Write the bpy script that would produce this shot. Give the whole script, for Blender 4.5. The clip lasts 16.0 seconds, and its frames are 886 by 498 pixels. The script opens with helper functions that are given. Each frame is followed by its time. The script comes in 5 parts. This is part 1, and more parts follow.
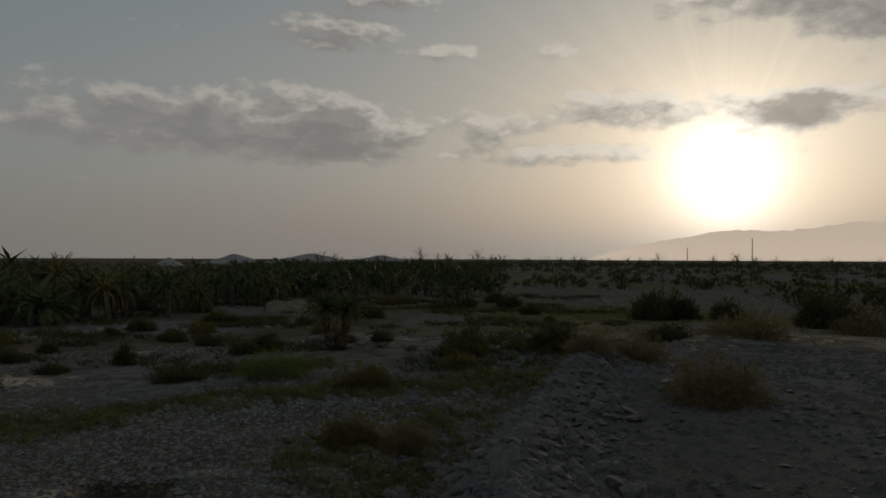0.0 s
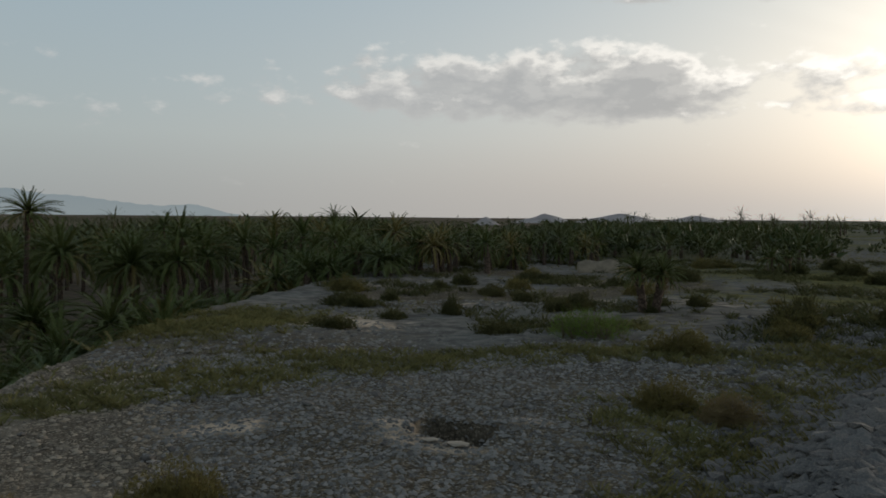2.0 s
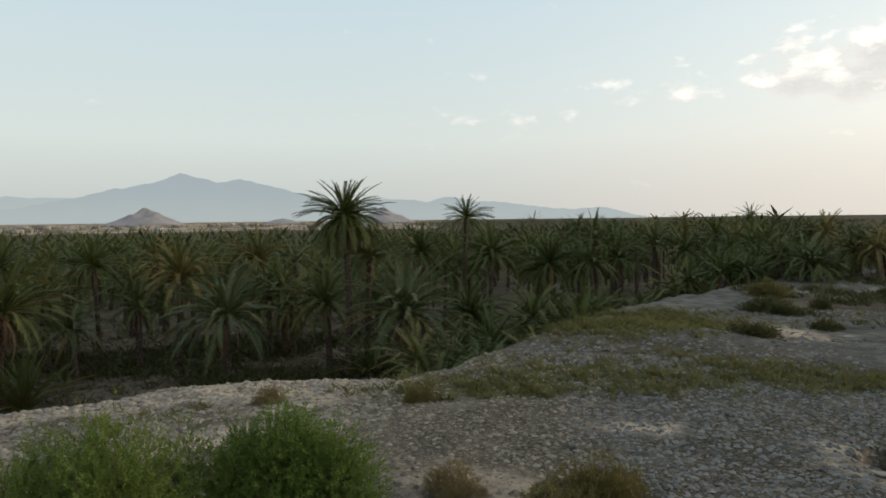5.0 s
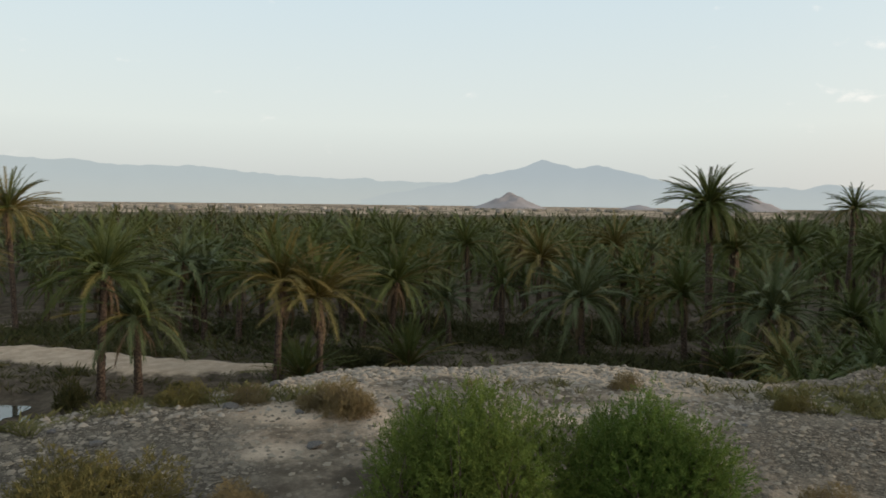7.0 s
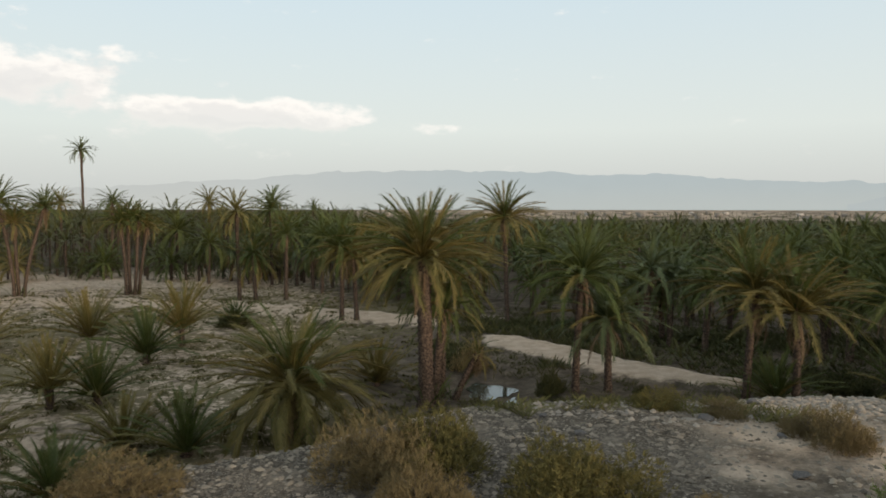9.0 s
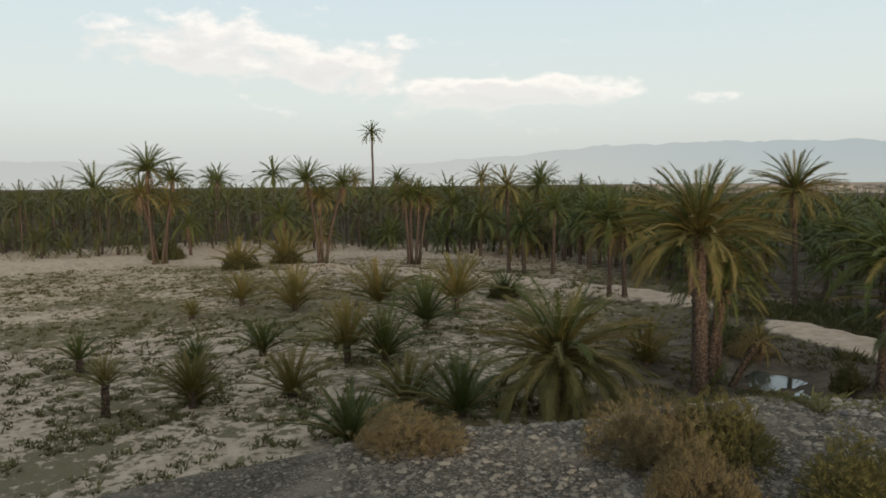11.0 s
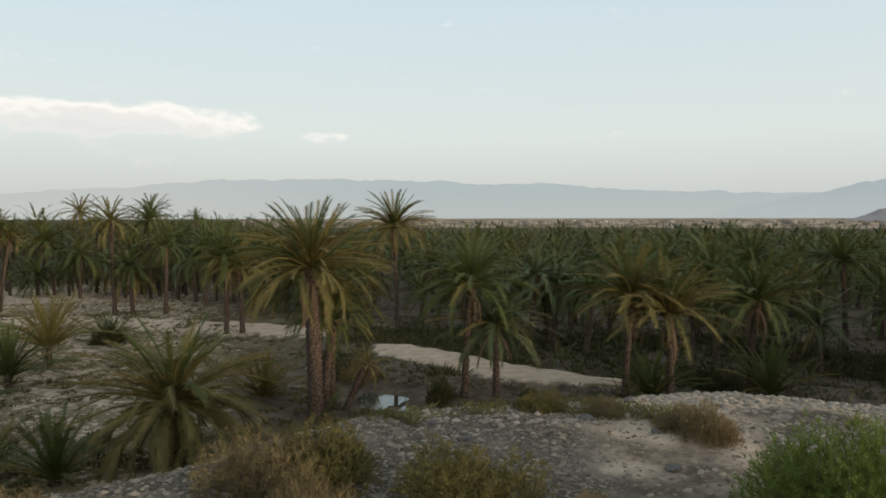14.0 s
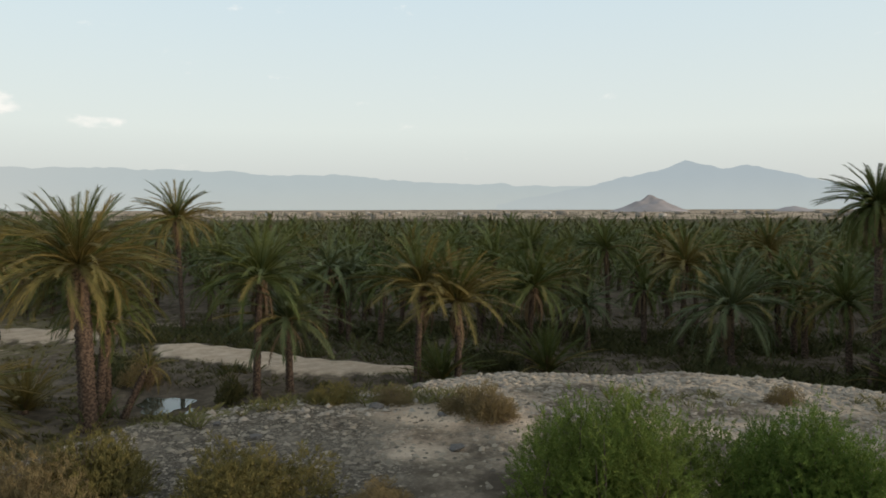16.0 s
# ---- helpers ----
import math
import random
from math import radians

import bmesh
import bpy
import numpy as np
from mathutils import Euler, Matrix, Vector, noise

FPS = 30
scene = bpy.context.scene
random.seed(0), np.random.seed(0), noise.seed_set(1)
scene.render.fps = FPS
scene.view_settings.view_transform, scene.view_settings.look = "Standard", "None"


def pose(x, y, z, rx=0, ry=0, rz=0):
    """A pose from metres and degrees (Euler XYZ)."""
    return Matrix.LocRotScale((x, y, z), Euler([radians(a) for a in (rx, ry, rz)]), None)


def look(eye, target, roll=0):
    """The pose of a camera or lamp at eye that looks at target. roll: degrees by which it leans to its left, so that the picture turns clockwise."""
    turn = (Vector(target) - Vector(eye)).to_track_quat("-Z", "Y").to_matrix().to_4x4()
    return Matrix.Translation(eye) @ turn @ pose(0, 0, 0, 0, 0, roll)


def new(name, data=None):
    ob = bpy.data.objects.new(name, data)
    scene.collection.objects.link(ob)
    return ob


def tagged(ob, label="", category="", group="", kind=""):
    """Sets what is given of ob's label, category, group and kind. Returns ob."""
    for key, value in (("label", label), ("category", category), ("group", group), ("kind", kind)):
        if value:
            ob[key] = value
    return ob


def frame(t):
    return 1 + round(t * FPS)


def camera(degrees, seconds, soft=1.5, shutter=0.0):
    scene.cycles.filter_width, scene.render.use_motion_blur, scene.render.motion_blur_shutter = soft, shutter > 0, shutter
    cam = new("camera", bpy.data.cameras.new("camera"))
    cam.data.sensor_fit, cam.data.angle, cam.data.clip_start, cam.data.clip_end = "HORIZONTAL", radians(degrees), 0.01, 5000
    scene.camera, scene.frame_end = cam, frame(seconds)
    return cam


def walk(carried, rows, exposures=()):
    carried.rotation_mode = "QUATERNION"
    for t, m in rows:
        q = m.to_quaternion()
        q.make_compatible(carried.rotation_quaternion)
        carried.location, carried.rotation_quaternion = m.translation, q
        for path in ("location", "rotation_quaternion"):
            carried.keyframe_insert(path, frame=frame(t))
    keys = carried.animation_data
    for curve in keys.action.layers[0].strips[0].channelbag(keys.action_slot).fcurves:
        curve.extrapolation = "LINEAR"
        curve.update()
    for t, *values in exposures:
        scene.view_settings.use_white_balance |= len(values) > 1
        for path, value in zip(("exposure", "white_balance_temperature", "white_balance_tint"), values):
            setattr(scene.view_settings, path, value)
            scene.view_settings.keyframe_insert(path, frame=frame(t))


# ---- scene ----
# An oasis valley at dusk: a stony terrace over a date palm grove, seen from a mound by a camera swung on an arm.
# Places are polar: azimuth in degrees (0 = +y, growing to the left) and metres from the viewer.
EYE, ARM, LOW = 4.42, 0.47, -5.98
cam = camera(63.1, 16.0, soft=1.7)
TURNS = [  # seconds, yaw, pitch, roll
    (0.0, 0.1, 0.72, -0.22), (0.5, 5.21, -1.21, -0.82), (1.0, 13.2, -1.44, -0.85), (1.5, 19.62, -2.37, -0.87),
    (2.0, 24.28, -2.61, -0.53), (2.5, 30.97, -2.89, -0.21), (3.0, 35.91, -3.05, -0.27), (3.2, 37.49, -3.04, -0.23),
    (4.2, 47.6, -2.95, 0.1), (5.3, 59.49, -2.87, 0.4), (5.5, 62.38, -3.31, 0.18), (6.0, 70.27, -2.61, 0.7),
    (6.5, 76.22, -3.76, -0.6), (7.0, 83.43, -3.59, -0.68), (7.5, 94.96, -2.19, -0.64), (8.0, 103.81, -2.83, -1.4),
    (8.5, 110.4, -2.93, -0.89), (9.0, 119.1, -3.25, -0.07), (9.5, 128.56, -3.05, 0.7), (9.7, 132.12, -3.36, 0.73),
    (10.7, 140.5, -4.9, 0.5), (11.8, 135.5, -5.56, 0.28), (12.0, 134.03, -4.45, 0.33), (12.5, 129.31, -2.23, 0.39),
]
TURNS += [
    (13.0, 122.28, -1.7, 0.61), (13.5, 115.8, -2.15, 0.33), (14.0, 110.39, -2.55, 0.12), (14.5, 105.29, -2.74, 0.03),
    (15.0, 100.41, -2.71, -0.1), (15.5, 97.63, -3.05, 0.02), (16.0, 94.17, -3.24, 0.16),
]
EXPOSURES = [  # seconds, stops, kelvin, tint
    (0.0, -2.05, 6450, 8), (0.5, -1.92, 6400, 8), (1.0, -1.45, 6250, 8), (1.5, -1.06, 6150, 8), (2.0, -0.88, 6150, 8), (2.5, -0.70, 6150, 8),
    (3.2, -0.48, 6250, 8), (5.3, -0.05, 6500, 9), (6.5, 0.0, 6550, 10), (9.0, 0.0, 6600, 11), (12.5, -0.05, 6550, 10), (16.0, 0.0, 6550, 10),
]
walk(cam, [(t, pose(-ARM * math.sin(radians(yaw)), ARM * math.cos(radians(yaw)), EYE, 90 + pitch, roll, yaw))
           for t, yaw, pitch, roll in TURNS], EXPOSURES)

# ---- light: a low sun behind dust and broken cloud, and a bright hazy sky ----
SUN_AZ, SUN_EL = -21.3, 6.3


def heading(az, el=0.0):
    a, e = radians(az), radians(el)
    return Vector((-math.sin(a) * math.cos(e), math.cos(a) * math.cos(e), math.sin(e)))


sun = new("sun", bpy.data.lights.new("sun", "SUN"))
sun.data.energy, sun.data.angle, sun.data.color = 2.1, radians(8), (1.0, 0.83, 0.64)
sun.matrix_world = look(heading(SUN_AZ, SUN_EL) * 50, (0, 0, 0))


class Nodes:
    """Short calls for a node tree."""

    def __init__(self, tree):
        self.tree = tree

    def add(self, kind, **values):
        node = self.tree.nodes.new(kind)
        for key, value in values.items():
            if key == "op":
                node.operation = value
            elif key == "blend":
                node.blend_type = value
        return node

    def set(self, socket, value):
        if isinstance(value, bpy.types.NodeSocket):
            self.tree.links.new(value, socket)
        else:
            socket.default_value = value

    def math(self, op, a, b=0.0, c=0.0, clamp=False):
        node = self.add("ShaderNodeMath", op=op)
        node.use_clamp = clamp
        for socket, value in zip(node.inputs, (a, b, c)):
            self.set(socket, value)
        return node.outputs[0]

    def mix(self, factor, a, b, blend="MIX"):
        node = self.add("ShaderNodeMixRGB", blend=blend)
        for socket, value in zip(node.inputs, (factor, a, b)):
            self.set(socket, value if not isinstance(value, tuple) else (*value, 1))
        return node.outputs[0]

    def noise(self, vector, scale, detail=3.0, rough=0.55):
        node = self.add("ShaderNodeTexNoise")
        self.set(node.inputs["Vector"], vector)
        node.inputs["Scale"].default_value, node.inputs["Detail"].default_value, node.inputs["Roughness"].default_value = scale, detail, rough
        return node.outputs["Fac"]

    def step(self, value, low, high, a=0.0, b=1.0):
        node = self.add("ShaderNodeMapRange")
        node.interpolation_type = "SMOOTHSTEP"
        for socket, v in zip(node.inputs, (value, low, high, a, b)):
            self.set(socket, v)
        return node.outputs[0]

    def ramp(self, value, *stops):
        node = self.add("ShaderNodeValToRGB")
        self.set(node.inputs[0], value)
        marks = node.color_ramp.elements
        while len(marks) < len(stops):
            marks.new(0.5)
        for mark, (place, colour) in zip(marks, stops):
            mark.position, mark.color = place, (*colour, 1)
        return node.outputs[0]


world = bpy.data.worlds.new("dusk_sky")
scene.world = world
world.use_nodes = True
world.node_tree.nodes.clear()
w = Nodes(world.node_tree)
way = w.add("ShaderNodeTexCoord").outputs["Generated"]
split = w.add("ShaderNodeSeparateXYZ")
w.set(split.inputs[0], way)
wx, wy, wz = split.outputs
elev = w.math("MULTIPLY", w.math("ARCSINE", wz), 57.2958)
azim = w.math("MULTIPLY", w.math("ARCTAN2", w.math("MULTIPLY", wx, -1.0), wy), 57.2958)
sky = w.add("ShaderNodeTexSky")
sky.sky_type, sky.sun_disc = "NISHITA", False
sky.sun_elevation, sky.sun_rotation = radians(SUN_EL), radians(-SUN_AZ)
sky.air_density, sky.dust_density, sky.ozone_density = 1.0, 6.0, 1.0
# dusty air: a pale veil by elevation, warm and bright towards the sun
veil = w.ramp(w.math("DIVIDE", elev, 60.0), (0.0, (0.58, 0.60, 0.58)), (0.1, (0.71, 0.77, 0.745)), (0.3, (0.59, 0.72, 0.79)), (1.0, (0.42, 0.50, 0.59)))
dot = w.add("ShaderNodeVectorMath", op="DOT_PRODUCT")
w.set(dot.inputs[0], way)
dot.inputs[1].default_value = heading(SUN_AZ, SUN_EL)
near_sun = w.math("MAXIMUM", dot.outputs["Value"], 0.0)
low_air = w.step(elev, 34.0, 3.0)
warm = w.math("MULTIPLY", w.math("POWER", near_sun, 2.6), low_air)
veil = w.mix(w.math("MULTIPLY", warm, 0.95), veil, (1.32, 1.25, 1.15))
dusty = w.math("MULTIPLY", w.step(elev, 10.0, 0.0), w.math("POWER", near_sun, 1.3))
veil = w.mix(w.math("MULTIPLY", dusty, 0.8), veil, (0.82, 0.70, 0.605))
air = w.mix(0.03, veil, sky.outputs[0], "ADD")


# clouds: noise stretched along the horizon, gathered in a few banks
def bank(u0, v0, az, el, wide, high, amount):
    u = w.math("DIVIDE", w.math("SUBTRACT", u0, az), wide)
    v = w.math("DIVIDE", w.math("SUBTRACT", v0, el), high)
    square = w.math("ADD", w.math("MULTIPLY", u, u), w.math("MULTIPLY", v, v))
    return w.math("MULTIPLY", w.math("EXPONENT", w.math("MULTIPLY", w.math("POWER", square, 2.0), -1.0)), amount)


def total(values):
    out = values[0]
    for v in values[1:]:
        out = w.math("ADD", out, v)
    return out


BANKS = [(25.5, 10.3, 7.5, 2.7, 0.56), (13.5, 10.4, 8, 3.0, 0.6), (6, 9.8, 5, 2.6, 0.5), (-3.5, 10.2, 4.6, 1.4, 0.5), (-9, 8.0, 10, 1.0, 0.52), (8.5, 17.2, 5.5, 1.6, 0.6), (0, 15.8, 3.6, 0.8, 0.44), (5, 19.8, 6, 1.2, 0.5),
         (-9.2, 16.0, 2.2, 0.8, 0.42), (-17, 14.6, 1.4, 0.8, 0.4), (-14, 11.4, 6, 2.0, 0.54), (-23.5, 10.3, 4.2, 2.0, 0.52), (-28, 10.8, 4.5, 1.5, 0.45), (-25, 18.8, 8.5, 2.2, 0.55), (-31, 16.2, 5, 1.5, 0.5)]
BANKS += [(39, 9.4, 6.5, 1.2, 0.37), (53, 7.3, 8, 1.6, 0.14), (20, 8.2, 16, 1.6, 0.2), (157, 10.2, 9, 2.6, 0.56), (147, 8.7, 5.5, 1.8, 0.52), (130.5, 7.2, 6.8, 1.2, 0.62), (138.5, 7.0, 5, 1.3, 0.52), (140, 5.6, 16, 2.2, 0.16), (143, 10.9, 4, 0.6, 0.36), (119.4, 6.1, 1.6, 0.6, 0.34), (-60, 15, 30, 9, 0.42)]


def cloud_body(shift_az, shift_el):
    u0, v0 = w.math("ADD", azim, shift_az), w.math("ADD", elev, shift_el)
    flat = w.add("ShaderNodeCombineXYZ")
    w.set(flat.inputs[0], w.math("MULTIPLY", u0, 0.12))
    w.set(flat.inputs[1], w.math("MULTIPLY", v0, 0.22))
    puff = w.math("SUBTRACT", w.math("MULTIPLY", w.math("SUBTRACT", w.noise(flat.outputs[0], 2.6, 8.0, 0.56), 0.5), 1.5), 0.10)
    return total([puff] + [bank(u0, v0, *b) for b in BANKS])


body, body_sunward = cloud_body(0.0, 0.0), cloud_body(-0.8, 0.9)
cover = w.math("MULTIPLY", w.step(body, 0.10, 0.46), w.step(elev, 3.5, 8.0, 0.35, 1.0))
thick = w.step(body, 0.28, 0.74)
toward = w.math("POWER", near_sun, 2.5)
lit = w.math("MULTIPLY", w.math("SUBTRACT", body, body_sunward), 3.6, clamp=True)
pale = w.mix(toward, (0.92, 0.89, 0.85), (0.98, 0.91, 0.83))
shade = w.mix(toward, (0.84, 0.82, 0.80), (0.68, 0.645, 0.61))
rim_light = w.mix(toward, (1.08, 1.03, 0.97), (2.2, 2.0, 1.75))
cloud = w.mix(thick, pale, shade)
cloud = w.mix(w.math("MULTIPLY", lit, w.step(thick, 1.3, 0.3)), cloud, rim_light)
air = w.mix(w.math("MULTIPLY", cover, 0.8), air, cloud)
# the sun's own glow through the haze
glow = total([w.math("MULTIPLY", w.math("POWER", near_sun, 900.0), 5.0), w.math("MULTIPLY", w.math("POWER", near_sun, 220.0), 1.9), w.math("MULTIPLY", w.math("POWER", near_sun, 40.0), 0.7), w.math("MULTIPLY", w.math("POWER", near_sun, 14.0), 0.40)])
fan = w.math("ARCTAN2", w.math("SUBTRACT", elev, SUN_EL), w.math("SUBTRACT", azim, SUN_AZ))
spoke = w.add("ShaderNodeCombineXYZ")
w.set(spoke.inputs[0], w.math("MULTIPLY", fan, 4.0))
beams = w.math("MULTIPLY", w.step(w.noise(spoke.outputs[0], 2.2, 2.0), 0.42, 0.62), w.math("MULTIPLY", w.math("POWER", near_sun, 26.0), w.step(elev, 7.0, 14.0)))
glow = w.math("ADD", glow, w.math("MULTIPLY", beams, 0.16))
tint = w.add("ShaderNodeVectorMath", op="SCALE")
tint.inputs[0].default_value = (1.0, 0.93, 0.82)
w.set(tint.inputs["Scale"], w.math("MULTIPLY", glow, w.math("SUBTRACT", 1.0, w.math("MULTIPLY", thick, 0.72))))
lit_air = w.add("ShaderNodeVectorMath", op="ADD")
w.set(lit_air.inputs[0], air)
w.set(lit_air.inputs[1], tint.outputs[0])
air = lit_air.outputs[0]
back = w.add("ShaderNodeBackground")
w.set(back.inputs["Color"], air)
back.inputs["Strength"].default_value = 1.0
w.set(w.add("ShaderNodeOutputWorld").inputs[0], back.outputs[0])


# ---- materials ----
def material(name, rough=0.85):
    mat = bpy.data.materials.new(name)
    mat.use_nodes = True
    n = Nodes(mat.node_tree)
    shader = mat.node_tree.nodes["Principled BSDF"]
    shader.inputs["Roughness"].default_value = rough
    shader.inputs["Specular IOR Level"].default_value = 0.1
    return mat, n, shader


def place_of(n):
    return n.add("ShaderNodeNewGeometry").outputs["Position"]


def bump(n, shader, height, strength, distance):
    node = n.add("ShaderNodeBump")
    node.inputs["Strength"].default_value, node.inputs["Distance"].default_value = strength, distance
    n.set(node.inputs["Height"], height)
    n.set(shader.inputs["Normal"], node.outputs[0])


def leaf_material(name, dark, light, tip, through_light=0.13, scale=1.5, gloss=0.2):
    """Leaves: two-tone by noise and by object, with some light coming through."""
    mat, n, shader = material(name, 0.6 if gloss > 0.15 else 0.95)
    shader.inputs["Specular IOR Level"].default_value = gloss
    spot = place_of(n)
    colour = n.mix(n.step(n.noise(spot, scale, 3), 0.3, 0.7), dark, light)
    colour = n.mix(n.math("MULTIPLY", n.add("ShaderNodeObjectInfo").outputs["Random"], 0.45), colour, tip)
    colour = n.mix(n.math("MULTIPLY", n.add("ShaderNodeNewGeometry").outputs["Random Per Island"], 0.5), colour, tip)
    n.set(shader.inputs["Base Color"], colour)
    glass = n.add("ShaderNodeBsdfTranslucent")
    n.set(glass.inputs["Color"], colour)
    both = n.add("ShaderNodeMixShader")
    both.inputs[0].default_value = through_light
    n.set(both.inputs[1], shader.outputs[0])
    n.set(both.inputs[2], glass.outputs[0])
    n.set(mat.node_tree.nodes["Material Output"].inputs[0], both.outputs[0])
    return mat


GREEN = leaf_material("palm_green", (0.035, 0.06, 0.0145), (0.068, 0.102, 0.025), (0.135, 0.132, 0.042), gloss=0.16)
BLUE_GREEN = leaf_material("palm_blue_green", (0.05, 0.082, 0.034), (0.088, 0.122, 0.05), (0.16, 0.16, 0.072), gloss=0.22)
YELLOW = leaf_material("palm_yellow_green", (0.078, 0.085, 0.024), (0.142, 0.132, 0.038), (0.25, 0.178, 0.062), gloss=0.18)
DEAD = leaf_material("palm_dead", (0.10, 0.066, 0.037), (0.185, 0.125, 0.074), (0.25, 0.17, 0.095), 0.08)
TAMARISK = leaf_material("tamarisk_leaf", (0.027, 0.078, 0.017), (0.082, 0.168, 0.034), (0.215, 0.235, 0.055), 0.22, 1.6, gloss=0.08)
DRY = leaf_material("dry_scrub", (0.10, 0.08, 0.04), (0.18, 0.14, 0.068), (0.26, 0.19, 0.092), 0.15, 2.0, gloss=0.08)
OLIVE = leaf_material("olive_scrub", (0.066, 0.068, 0.025), (0.13, 0.115, 0.04), (0.21, 0.165, 0.06), 0.2, 2.0, gloss=0.08)
GRASS = leaf_material("dry_grass", (0.084, 0.095, 0.036), (0.145, 0.14, 0.05), (0.215, 0.172, 0.072), 0.2, 0.7, gloss=0.08)
SAGE = leaf_material("sage_weed", (0.07, 0.07, 0.031), (0.13, 0.12, 0.052), (0.20, 0.165, 0.075), 0.15, 0.9, gloss=0.05)
WEED = leaf_material("green_weed", (0.036, 0.046, 0.019), (0.068, 0.074, 0.03), (0.13, 0.11, 0.046), 0.2, 0.7, gloss=0.08)


def trunk_material():
    mat, n, shader = material("palm_bark", 0.9)
    spot = place_of(n)
    grain = n.noise(spot, 9.0, 4)
    colour = n.mix(n.step(grain, 0.38, 0.68), (0.04, 0.028, 0.021), (0.17, 0.118, 0.085))
    colour = n.mix(n.math("MULTIPLY", n.noise(spot, 1.2, 2), 0.4), colour, (0.085, 0.066, 0.052))
    n.set(shader.inputs["Base Color"], colour)
    bump(n, shader, grain, 0.7, 0.05)
    return mat


def stone_material(name, dark, light, spread=0.5):
    mat, n, shader = material(name, 0.8)
    shader.inputs["Specular IOR Level"].default_value = 0.03
    spot = place_of(n)
    colour = n.mix(n.math("ADD", n.math("MULTIPLY", n.add("ShaderNodeNewGeometry").outputs["Random Per Island"], spread), n.math("MULTIPLY", n.add("ShaderNodeObjectInfo").outputs["Random"], 0.4)), dark, light)
    fine = n.noise(spot, 30.0, 3)
    colour = n.mix(n.math("MULTIPLY", n.step(fine, 0.35, 0.75), 0.35), colour, (0.30, 0.26, 0.22))
    colour = n.mix(n.step(n.noise(spot, 0.35, 3), 0.45, 0.75, 0.0, 0.3), colour, (0.25, 0.212, 0.168))
    n.set(shader.inputs["Base Color"], colour)
    bump(n, shader, fine, 0.4, 0.02)
    return mat


BARK = trunk_material()
DARK_STONE = stone_material("dark_slab_stone", (0.036, 0.036, 0.036), (0.15, 0.145, 0.136))
STONE = stone_material("grey_stone", (0.055, 0.045, 0.033), (0.38, 0.312, 0.222), 0.75)
PALE = stone_material("pale_limestone", (0.17, 0.143, 0.11), (0.45, 0.385, 0.30))
SLATE = stone_material("slate_chips", (0.042, 0.041, 0.038), (0.27, 0.257, 0.232), 0.75)
ROCK = stone_material("weathered_rock", (0.05, 0.048, 0.046), (0.135, 0.125, 0.115))


